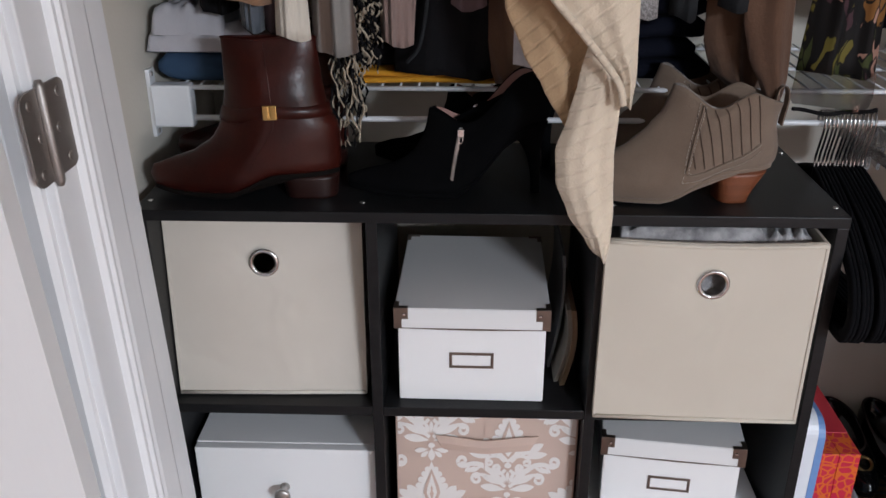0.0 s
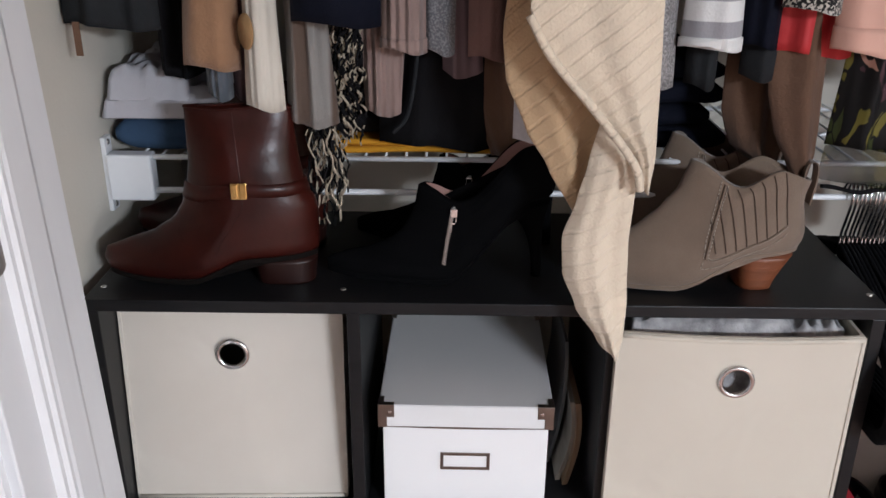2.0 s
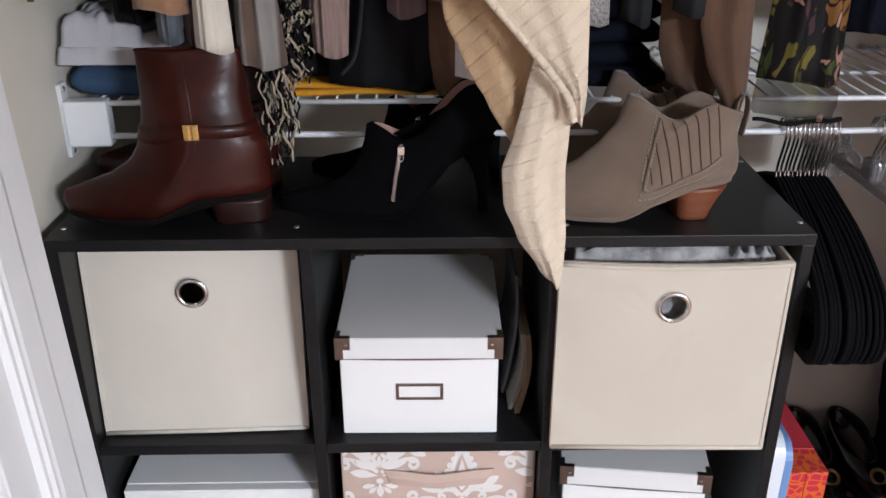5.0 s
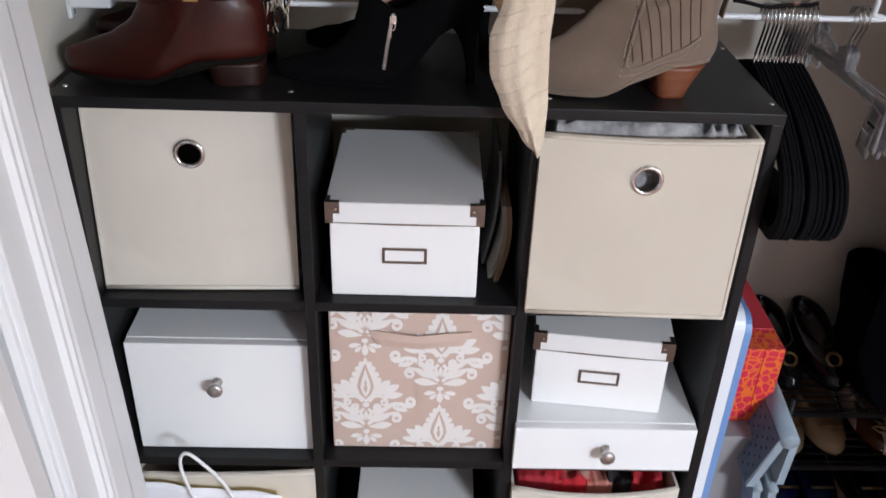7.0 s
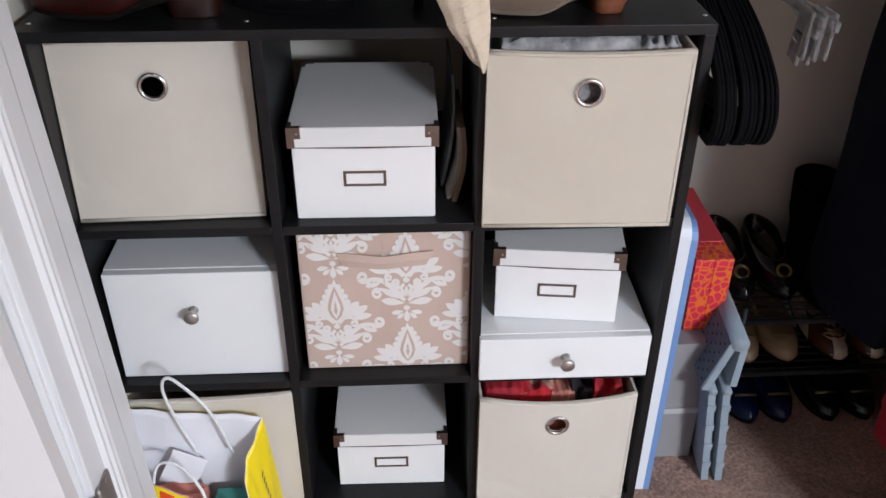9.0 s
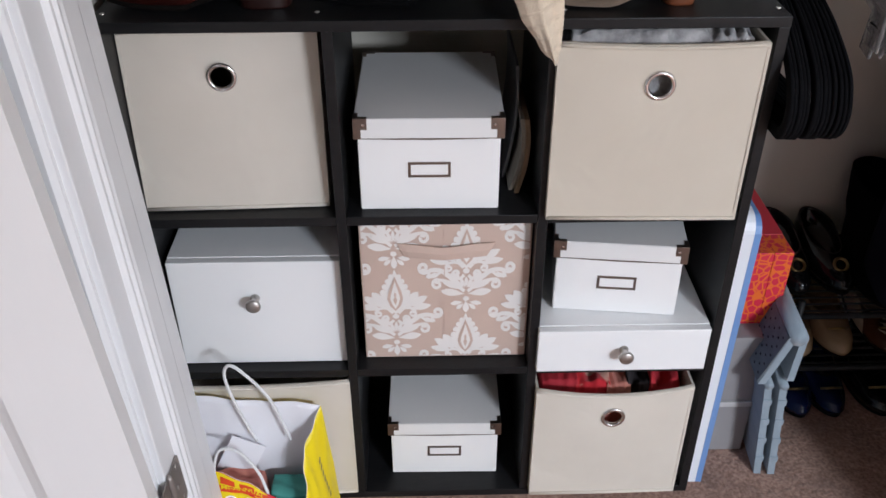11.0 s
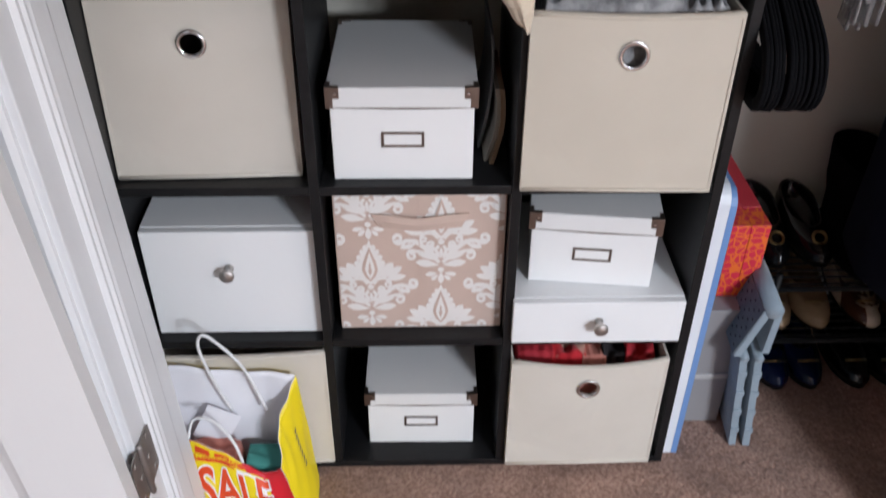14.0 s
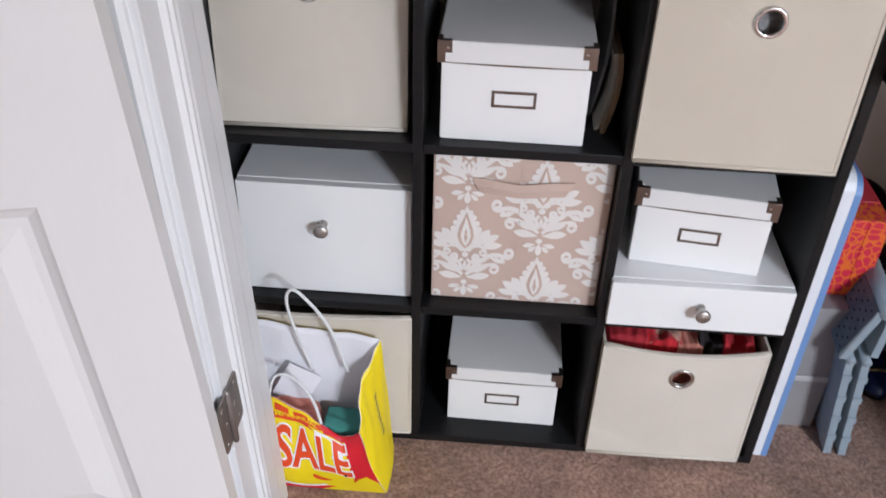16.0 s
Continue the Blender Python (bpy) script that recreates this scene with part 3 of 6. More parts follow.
crumple("folded_end", "", "", 0.345, 0.421, -0.006, 0.230, BASE[2] + 0.02, BASE[2] + 0.268, M_FLUFF, 6, 40, 0.007, t)
t = thing("patterned_scarf", "red and salmon patterned cloth stuffed into a cream bin", "clothes")
for name, a, b, high, m, seed in (("red_fold", 0.168, 0.240, 0.254, M_CLOTHR, 5), ("printed_fold", 0.226, 0.296, 0.250, M_PATT, 7), ("pale_fold", 0.282, 0.330, 0.247, M_CLOTHP, 6), ("dark_fold", 0.318, 0.372, 0.244, M_CLOTHK, 8), ("red_fold", 0.356, 0.415, 0.250, M_CLOTHR, 9)):
    crumple(name, "", "", a, b, 0.002 + 0.003 * (seed % 3), 0.24, BASE[0] + 0.02, BASE[0] + high - 0.009, m, seed, 40, 0.011, t, 0.5)


def shell(x0, x1, y0, y1, z0, z1, thick, up):
    """A thin open tray: open at its top, or upside down as a lid."""
    bm = block(x0, x1, y0, y1, z0, z1, 0)
    face = max(bm.faces, key=lambda f: f.calc_center_median().z * (1 if up else -1))
    bmesh.ops.delete(bm, geom=[face], context="FACES")
    bmesh.ops.recalc_face_normals(bm, faces=bm.faces)
    rim = [e for e in bm.edges if not e.is_boundary]
    bmesh.ops.bevel(bm, geom=rim, offset=0.0012, segments=2, affect="EDGES")
    bmesh.ops.solidify(bm, geom=bm.faces[:], thickness=thick)
    return bm


def storage_box(label, cx, y0, z0, w, d, h, lid_h, yaw=0.0, lid_tilt=0.0):
    """White paperboard box, lid with four metal corners, label holder."""
    t = thing("storage_box", label, "storage box", pose(cx, y0, z0, 0, 0, yaw), group="white lidded boxes")
    part("body", shell(-w / 2, w / 2, 0, d, 0.0005, h - 0.004, 0.003, up=True), M_BOX, t)
    g = 0.0045
    z1, z2 = h - lid_h, h
    lid = shell(-w / 2 - g, w / 2 + g, -g, d + g, z1, z2, 0.0022, up=False)
    lid_ob = part("lid", lid, M_LID, t, "white paperboard lid")
    # bowed dark strip along the front, standing in for the shaded gap below the lid
    rim = bmesh.new()
    for i in range(12):
        a, b = -w / 2 + w * i / 12, -w / 2 + w * (i + 1) / 12
        block(a, b, -g - 0.0003, -g + 0.002, z1 - 0.0011 - 0.0016 * math.sin(math.pi * (i + 0.5) / 12) ** 1.5, z1 - 0.0001, 0, rim)
    part("lid_rim", rim, M_BRONZE, lid_ob, "dark strip for the shaded gap under the lid")
    if lid_tilt:
        lid_ob.matrix_basis = Matrix.Translation((0, d, h)) @ pose(0, 0, 0, -lid_tilt, 0, 0) @ Matrix.Translation((0, -d, -h))
    for sx in (-1, 1):
        for sy, yy in ((-1, -g), (1, d + g)):
            c = bmesh.new()
            ex, o = sx * (w / 2 + g), 0.0009
            k = 0.019
            # top plate, cut to an L, and two side plates
            xa, xb = sorted((ex + sx * o, ex - sx * k))
            ya, yb = sorted((yy + sy * o, yy - sy * 0.006))
            block(xa, xb, ya, yb, z2, z2 + 0.001, 0.0003, c)
            xa2, xb2 = sorted((ex + sx * o, ex - sx * 0.006))
            ya2, yb2 = sorted((yy + sy * o, yy - sy * k))
            block(xa2, xb2, ya2, yb2, z2, z2 + 0.0011, 0.0003, c)
            yf = sorted((yy, yy + sy * o))
            block(xa, xb, yf[0], yf[1], z2 - lid_h * 0.55, z2 + 0.001, 0.0003, c)
            xc, xd = sorted((ex + sx * o, ex - sx * 0.010))
            block(xc, xd, yf[0] - 0.0001, yf[1] + 0.0001, z1 - 0.001, z2, 0.0003, c)
            xf = sorted((ex, ex + sx * o))
            block(xf[0], xf[1], ya2, yb2, z2 - lid_h * 0.55, z2 + 0.001, 0.0003, c)
            co = part("corner", c, M_BRONZE, lid_ob, "bronzed metal corner")
            if sy < 0:
                part("rivet", lathe([(0.0026, 0), (0.002, 0.001), (0.0001, 0.0013)], Matrix.Translation((ex - sx * 0.0135, yy - o, z2 - lid_h * 0.3)) @ pose(0, 0, 0, 90, 0, 0), 10), M_CHROME, t)
    # label holder
    lw, lh, lz = 0.062, 0.025, (h - lid_h) * 0.56
    f = bmesh.new()
    for a in ((-lw / 2, lw / 2, lz + lh / 2 - 0.004, lz + lh / 2), (-lw / 2, lw / 2, lz - lh / 2, lz - lh / 2 + 0.004)):
        block(a[0], a[1], -0.0016, 0.0, a[2], a[3], 0.0004, f)
    for s in (-1, 1):
        xa, xb = sorted((s * lw / 2, s * (lw / 2 - 0.004)))
        block(xa, xb, -0.0016, 0.0, lz - lh / 2 + 0.004, lz + lh / 2 - 0.004, 0.0004, f)
    holder = part("label_holder", f, M_BRONZE, t, "bronzed metal label frame")
    part("card", block(-lw / 2 + 0.004, lw / 2 - 0.004, -0.0006, 0.0, lz - lh / 2 + 0.004, lz + lh / 2 - 0.004, 0), M_BOX, holder)
    return t


storage_box("white paperboard box with bronze corners in the upper middle cubby", -0.018, 0.023, BASE[2], 0.204, 0.24, 0.150, 0.030, yaw=-0.6, lid_tilt=0.0)
storage_box("white lidded box with bronze corners on a white drawer unit", 0.281, 0.036, 0.4005, 0.198, 0.235, 0.137, 0.030, yaw=-7.0)
storage_box("white lidded box with bronze corners in the bottom middle cubby", 0.004, 0.044, BASE[0], 0.195, 0.235, 0.132, 0.027, yaw=-0.8)


def knob(m, parent):
    part("knob", lathe([(0.0075, 0), (0.0075, 0.002), (0.0048, 0.004), (0.0042, 0.012), (0.0108, 0.018), (0.0120, 0.0215), (0.0114, 0.0245), (0.009, 0.0262), (0.0001, 0.027)], m, 28), M_NICKEL, parent, "brushed nickel round knob", smooth=True)


def drawer_unit(label, x0, x1, y0, z0, z1, knob_x, knob_z):
    t = thing("drawer_unit", label, "drawer", group="white drawer units")
    part("top_panel", block(x0, x1, y0 + 0.0155, 0.288, z1 - 0.011, z1, 0.001), M_WLAM, t)
    for a, b in ((x0, x0 + 0.011), (x1 - 0.011, x1)):
        part("side_panel", block(a, b, y0 + 0.018, 0.288, z0 + 0.001, z1 - 0.0112, 0.0006), M_WLAM, t)
    part("back_panel", block(x0 + 0.0112, x1 - 0.0112, 0.28, 0.288, z0 + 0.001, z1 - 0.0112, 0), M_WLAM, t)
    part("base_panel", block(x0 + 0.0112, x1 - 0.0112, y0 + 0.018, 0.2798, z0 + 0.001, z0 + 0.007, 0), M_WLAM, t)
    f = part("drawer_front", block(x0 + 0.0005, x1 - 0.0005, y0, y0 + 0.015, z0 + 0.0012, z1 - 0.0008, 0.0016), M_WLAM, t)
    knob(Matrix.Translation((knob_x, y0, knob_z)) @ pose(0, 0, 0, 90, 0, 0), f)


drawer_unit("tall white laminate drawer insert with a nickel knob", -0.430, -0.159, 0.024, BASE[1], 0.520, -0.298, 0.450)
drawer_unit("low white laminate drawer insert with a nickel knob", 0.154, 0.434, -0.012, BASE[1], 0.400, 0.295, 0.361)


# ---- patterned bin ----
def teardrop(x, z, length, width, angle, n=11, club=1.35):
    """Outline of a leaf: root at (x, z), pointing along angle."""
    c, s = math.cos(angle), math.sin(angle)
    out = []
    for i in range(n + 1):
        u = i / n
        out.append((u * length, width * max(0.0, math.sin(math.pi * u ** club)) ** 0.8))
    for i in range(n - 1, 0, -1):
        u = i / n
        out.append((u * length, -width * max(0.0, math.sin(math.pi * u ** club)) ** 0.8))
    return [(x + a * c - b * s, z + a * s + b * c) for a, b in out]


SX, SZ = 0.000318, 0.00038


def ribbon(points, w0, w1, curl=None, n=8):
    """Quads of a tapering band along a curve that may end in a spiral (radius, turns, side)."""
    line = [Vector((p[0], p[1], 0)) for p in points]
    line = smooth_line(line, n)
    if curl:
        r, turns, sd = curl
        d = (line[-1] - line[-2]).normalized()
        c = line[-1] + r * sd * Vector((-d.y, d.x, 0))
        a0 = math.atan2(line[-1].y - c.y, line[-1].x - c.x)
        for k in range(1, 25):
            u = k / 24
            rr = r * (1 - 0.62 * u)
            a = a0 + sd * turns * math.tau * u
            line.append(c + rr * Vector((math.cos(a), math.sin(a), 0)))
    quads, m = [], len(line) - 1
    side = []
    for k, p in enumerate(line):
        d = (line[min(k + 1, m)] - line[max(k - 1, 0)]).normalized()
        w = (w0 + (w1 - w0) * k / m) / 2
        side.append((p + w * Vector((-d.y, d.x, 0)), p - w * Vector((-d.y, d.x, 0))))
    for (a, b), (e, f) in zip(side, side[1:]):
        quads.append([(a.x, a.y), (b.x, b.y), (f.x, f.y), (e.x, e.y)])
    if curl:
        e = line[-1]
        quads.append([(e.x + 7 * math.cos(k), e.y + 7 * math.sin(k)) for k in (math.tau * i / 12 for i in range(12))])
    return quads


def damask_motif():
    """Layers of one flame-and-scroll figure in print units, tip at the origin: (raise, polygons)."""
    def both(half):
        return half + [(-x, y) for x, y in half[::-1] if x]

    def mirror(polys):
        return polys + [[(-x, y) for x, y in p] for p in polys]

    rad = math.radians
    flame = both([(0, 0), (13, -30), (31, -46), (30, -66), (49, -84), (47, -104), (66, -124), (61, -146), (74, -166), (58, -188), (46, -200), (28, -218), (0, -236)])
    white = [flame]
    for x, y, r in ((20, -38, 13), (36, -62, 14), (51, -90, 15), (62, -120, 16), (68, -150, 16), (62, -180, 15)):
        white += mirror([[(x + r * math.cos(k), y + r * math.sin(k)) for k in (math.tau * i / 14 for i in range(14))]])
    lobes = [teardrop(54, -192, 98, 23, rad(50)), teardrop(62, -198, 116, 20, rad(30)), teardrop(66, -208, 118, 17, rad(10)), teardrop(8, -366, 122, 19, rad(8)), teardrop(8, -344, 124, 15, rad(22)), teardrop(8, -334, 118, 14, rad(38))]
    white += mirror(lobes)
    white += mirror(ribbon([(14, -230), (40, -206), (72, -202), (96, -216)], 16, 12, (18, 1.0, -1)))
    white += mirror(ribbon([(36, -264), (78, -276), (120, -248), (165, -240), (206, -252)], 28, 15, (25, 1.1, 1)))
    white += mirror([teardrop(122, -252, 64, 10, rad(-26)), teardrop(150, -250, 54, 9, rad(-38)), teardrop(176, -250, 40, 8, rad(-50))])
    white += mirror(ribbon([(10, -268), (32, -286), (58, -278)], 17, 14, (19, 1.1, 1)))
    white += [teardrop(0, -332, 56, 9, rad(90))] + mirror([teardrop(4, -332, 58, 9, rad(62)), teardrop(7, -334, 62, 9, rad(38))])
    white += mirror(ribbon([(8, -352), (50, -320), (100, -298), (142, -290)], 18, 15, (25, 1.1, -1)))
    for y, r in ((-246, 17), (-390, 16)):
        white.append([(r * math.cos(k), y + r * 0.8 * math.sin(k)) for k in (math.tau * i / 16 for i in range(16))])
    white += mirror([teardrop(16, -408, 64, 12, rad(-8)), teardrop(12, -416, 48, 11, rad(-38))]) + [teardrop(0, -402, 64, 16, rad(-90))]
    gap = [both([(0, -34), (15, -72), (33, -116), (40, -152), (27, -190), (0, -216)])]
    inner = [both([(0, -58), (10, -92), (21, -128), (25, -152), (15, -182), (0, -204)])]
    heart = [both([(0, -112), (6, -130), (4, -142), (10, -156), (5, -172), (0, -184)])]
    return ((0.0006, white), (0.0017, gap), (0.0021, inner), (0.0025, heart))


def damask_bin():
    x0, x1, y0, z0, h, d = -0.128, 0.1395, 0.032, BASE[1], 0.272, 0.245
    t = thing("patterned_bin", "taupe canvas storage bin with a white damask print", "storage bin")
    th = 0.004
    part("front_panel", block(x0, x1, y0, y0 + th, z0 + 0.001, z0 + h, 0.0015), M_DAMASK, t)
    part("back_panel", block(x0, x1, d, d + th, z0 + 0.001, z0 + h, 0.0015), M_DAMASK, t)
    for a in (x0, x1 - th):
        part("side_panel", block(a, a + th, y0 + th, d, z0 + 0.001, z0 + h, 0.0012), M_DAMASK, t)
    part("base_panel", block(x0 + th, x1 - th, y0 + th, d, z0 + 0.001, z0 + 0.005, 0), M_DAMASK, t)
    front = bpy.data.objects["patterned_bin"].children[0]
    for layer, (lift, polys) in enumerate(damask_motif()):
        bm = bmesh.new()
        for col in range(-1, 3):
            for row in range(-1, 3):
                cx = x0 + 0.0525 + 0.114 * col
                tip = z0 + 0.183 - 0.178 * row - (0.089 if col % 2 else 0.0)
                for i, poly in enumerate(polys):
                    bm.faces.new([bm.verts.new((cx + p[0] * SX, y0 - lift - 0.00003 * (i % 31), tip + p[1] * SZ)) for p in poly])
        for co, no in (((x0 + 0.003, 0, 0), (-1, 0, 0)), ((x1 - 0.003, 0, 0), (1, 0, 0)), ((0, 0, z0 + 0.004), (0, 0, -1)), ((0, 0, z0 + h - 0.002), (0, 0, 1))):
            bmesh.ops.bisect_plane(bm, geom=bm.verts[:] + bm.edges[:] + bm.faces[:], plane_co=co, plane_no=no, clear_outer=True)
        tagged(part("printed_figure", bm, M_DAMASK if layer % 2 else M_MOTIF, front), kind="stuff")
    # cloth handle that stands a little off the front
    hx0, hx1, hz = x0 + 0.058, x0 + 0.210, z0 + 0.220
    rings = []
    for i in range(17):
        u = i / 16
        x = hx0 + (hx1 - hx0) * u
        off = 0.003 + 0.006 * math.sin(math.pi * u) ** 0.7
        sag = -0.006 * max(0.0, 1 - abs(u - 0.47) * 3.2)
        zt, zb = hz + 0.013 + sag, hz - 0.012 + sag * 0.6
        xb = x + ((hx0 + hx1) / 2 - x) * 0.16
        rings.append([(xb, y0 - off, zb), ((x + xb) / 2, y0 - off - 0.0016, (zt + zb) / 2), (x, y0 - off, zt), (x, y0 - off + 0.002, zt), (xb, y0 - off + 0.002, zb)])
    part("handle", loft(rings), M_DAMASK, t, "plain taupe cloth handle", smooth=False)
    part("seam", block(x0 + 0.131, x0 + 0.1322, y0 - 0.0010, y0 - 0.0002, z0 + 0.004, z0 + h - 0.003, 0), M_DAMASK, t)


damask_bin()


def magazine(label, x, y, z, tilt, w, h, thick, bend, material):
    """A soft bound pad that leans and bends against a cube's wall."""
    rings = []
    for i in range(13):
        v = i / 12
        b = bend * math.sin(math.pi * v * 0.9)
        cx = tilt * v + b
        edge = 0.006 * math.sin(2.2 * v)
        rings.append([(cx, edge, v * h), (cx + thick, edge + 0.001, v * h), (cx + thick, w, v * h), (cx, w, v * h)])
    ob = part("magazine", loft(rings), material, smooth=False)
    ob.location = (x, y, z)
    tagged(ob, label, "magazine", group="leaning magazines")


M_PAPER = mat("worn_paper", (0.30, 0.27, 0.23), 0.6, 0, (0.20, 0.17, 0.14), 18, 0.3, 90, stretch=(12, 1, 1))
M_PAPER2 = mat("grey_paper", (0.16, 0.16, 0.165), 0.5, 0, (0.10, 0.10, 0.10), 18, 0.2, 90, stretch=(12, 1, 1))
M_KRAFT = mat("tan_paper", (0.24, 0.155, 0.09), 0.7, 0, (0.17, 0.105, 0.06), 18, 0.2, 90, stretch=(12, 1, 1))
magazine("grey glossy magazine leaning beside a white box", 0.097, 0.115, BASE[2], 0.012, 0.17, 0.185, 0.004, 0.010, M_PAPER2)
magazine("worn cream paper pad leaning in a black cubby", 0.104, 0.075, BASE[2], 0.010, 0.15, 0.118, 0.006, 0.012, M_PAPER)
magazine("tan kraft paper pad leaning in a black cubby", 0.112, 0.065, BASE[2], 0.008, 0.15, 0.122, 0.007, 0.010, M_KRAFT)


# ---- paper carrier bag ----
def paper_bag():
    t = thing("paper_bag", "open yellow and red printed paper carrier bag with white cord handles", "shopping bag")
    xl, xr, yf, yb = -0.432, -0.186, -0.124, -0.038

    def crease(u, v, k):
        return 0.0035 * math.sin(9 * u + 5 * v + k) * v + 0.002 * math.sin(21 * u - 11 * v + 2 * k) * v

    def ftop(u):
        return curve_at(((0, 0.215), (0.25, 0.200), (0.45, 0.178), (0.65, 0.150), (0.80, 0.118), (0.92, 0.128), (1, 0.145)), u)

    def front(u, v):
        x = xl + (xr - xl) * u
        return Vector((x + 0.004 * v * math.sin(7 * u) - 0.046 * u ** 3 * v, yf - 0.010 * math.sin(math.pi * v) + 0.030 * v * v * math.sin(math.pi * u) ** 0.5 * 0.4 + crease(u, v, 1), v * ftop(u)))

    def back(u, v):
        x = xl + (xr - xl) * u
        return Vector((x - 0.020 * u * v, yb + 0.018 * (1 - v) + 0.016 * v + crease(u, v, 4) * 0.8, v * (0.286 - 0.026 * u + 0.004 * math.sin(9 * u))))

    def side(u, v):
        a, b = front(1, v), back(1, v)
        p = a.lerp(b, u)
        p.x += 0.012 * math.sin(math.pi * u) * (1 - 1.7 * v) * (0.3 + v) + crease(u, v, 2) * 0.7
        top = ftop(1) + (back(1, 1).z - ftop(1)) * u ** 0.8
        p.z = v * top
        return p

    def side_l(u, v):
        a, b = front(0, v), back(0, v)
        p = a.lerp(b, u)
        p.x -= 0.006 * math.sin(math.pi * u)
        return p

    def panel(name, f, outer, inner, parent, flip, nu=22, nv=18, off=0.0007):
        bm = bmesh.new()
        g = {}
        for i in range(nu + 1):
            for j in range(nv + 1):
                u, v = i / nu, j / nv
                e = 0.01
                du = f(min(u + e, 1), v) - f(max(u - e, 0), v)
                dv = f(u, min(v + e, 1)) - f(u, max(v - e, 0))
                n = du.cross(dv).normalized() * (1 if flip else -1)
                p = f(u, v)
                g[i, j, 0], g[i, j, 1] = bm.verts.new(p + n * off), bm.verts.new(p - n * off)
        for i in range(nu):
            for j in range(nv):
                bm.faces.new((g[i, j, 0], g[i + 1, j, 0], g[i + 1, j + 1, 0], g[i, j + 1, 0])).material_index = 0
                bm.faces.new((g[i, j, 1], g[i + 1, j, 1], g[i + 1, j + 1, 1], g[i, j + 1, 1])).material_index = 1
        for i in range(nu):
            bm.faces.new((g[i, nv, 0], g[i + 1, nv, 0], g[i + 1, nv, 1], g[i, nv, 1])).material_index = 1
        return part(name, bm, [outer, inner], parent, smooth=True)

    fp = panel("front_panel", front, M_REDP, M_WHITEP, t, True)
    panel("back_panel", back, M_YELLOW, M_WHITEP, t, False)
    sp = panel("side_panel", side, M_YELLOW, M_WHITEP, t, True)
    panel("side_panel", side_l, M_YELLOW, M_WHITEP, t, False)
    part("base_panel", block(xl + 0.003, xr - 0.003, yf + 0.002, yb + 0.022, 0.0005, 0.002, 0), M_WHITEP, t)

    def print_on(name, polys, f, material, parent, off, label=""):
        """Flat inked shapes laid on a bag panel, in panel coordinates."""
        bm = bmesh.new()
        for poly in polys:
            bm.faces.new([bm.verts.new((u, 0, v)) for u, v in poly])
        for k in range(1, 24):
            for co, no in (((k / 24, 0, 0), (1, 0, 0)), ((0, 0, k / 24), (0, 0, 1))):
                bmesh.ops.bisect_plane(bm, geom=bm.verts[:] + bm.edges[:] + bm.faces[:], plane_co=co, plane_no=no)
        for vert in bm.verts:
            u, v = min(max(vert.co.x, 0), 1), min(max(vert.co.z, 0), 1)
            e = 0.01
            n = (f(min(u + e, 1), v) - f(max(u - e, 0), v)).cross(f(u, min(v + e, 1)) - f(u, max(v - e, 0))).normalized()
            vert.co = f(u, v) + n * off
        return part(name, bm, material, parent, label)

    def arc(cx, cy, rx, ry, a0, a1, n=18):
        return [(cx + rx * math.cos(a), cy + ry * math.sin(a)) for a in (radians(a0 + (a1 - a0) * i / n) for i in range(n + 1))]

    print_on("yellow_field", [[(0.0, 0.18), (0.20, 0.10), (0.45, 0.05), (0.66, 0.09), (0.78, 0.22), (0.83, 0.60), (0.82, 0.93), (0.5, 0.86), (0.0, 0.84)],
                              [(0.55, 0.003), (1.0, 0.003), (1.0, 0.22), (0.93, 0.40), (0.86, 0.34), (0.80, 0.22), (0.70, 0.10)],
                              [(0.0, 0.87), (0.42, 0.90), (0.66, 0.86), (0.62, 0.995), (0.0, 0.995)]], front, M_YELLOW, fp, 0.0012)
    print_on("white_swoosh", [arc(0.42, 0.42, 0.36, 0.38, 200, 335) + arc(0.42, 0.44, 0.345, 0.37, 335, 200)[::1],
                              arc(0.60, 0.74, 0.19, 0.16, -60, 100) + arc(0.60, 0.74, 0.165, 0.12, 100, -60)], front, M_WHITEP, fp, 0.0015)
    print_on("duck_shape", [arc(0.755, 0.37, 0.075, 0.15, 0, 340), arc(0.69, 0.20, 0.16, 0.12, 0, 340), arc(0.62, 0.27, 0.07, 0.05, 0, 340)], front, M_YELLOW, fp, 0.0018)
    # brand line as plain bars
    bars = []
    u = 0.06
    for w in (0.10, 0.03, 0.10, 0.12):
        bars.append([(u, 0.905), (u + w, 0.905), (u + w, 0.965), (u, 0.965)])
        u += w + 0.035
    print_on("ink_bar", bars, front, M_ORANGE, fp, 0.0018)
    print_on("ink_band", [[(0.0, 0.87), (0.35, 0.885), (0.62, 0.985), (0.66, 0.94), (0.35, 0.84), (0.0, 0.82)]], front, M_ORANGE, fp, 0.0020)
    print_on("ink_bar", [[(0.52 + 0.012 * i, 0.42 + 0.05 * i), (0.60 + 0.012 * i, 0.42 + 0.05 * i), (0.61 + 0.012 * i, 0.445 + 0.05 * i), (0.53 + 0.012 * i, 0.445 + 0.05 * i)] for i in range(7)], side, M_SUEDE_TN, sp, 0.0012)
    # words on the front
    def word(text, name, offset, u0, u1, v0, rise, high, grow, off, material, parent, label):
        cu = bpy.data.curves.new("word", "FONT")
        cu.body, cu.size, cu.offset, cu.resolution_u = text, 1.0, offset, 4
        tmp = bpy.data.objects.new("word", cu)
        scene.collection.objects.link(tmp)
        me = bpy.data.meshes.new_from_object(tmp.evaluated_get(bpy.context.evaluated_depsgraph_get()))
        bpy.data.objects.remove(tmp)
        xs = [q.co.x for q in me.vertices]
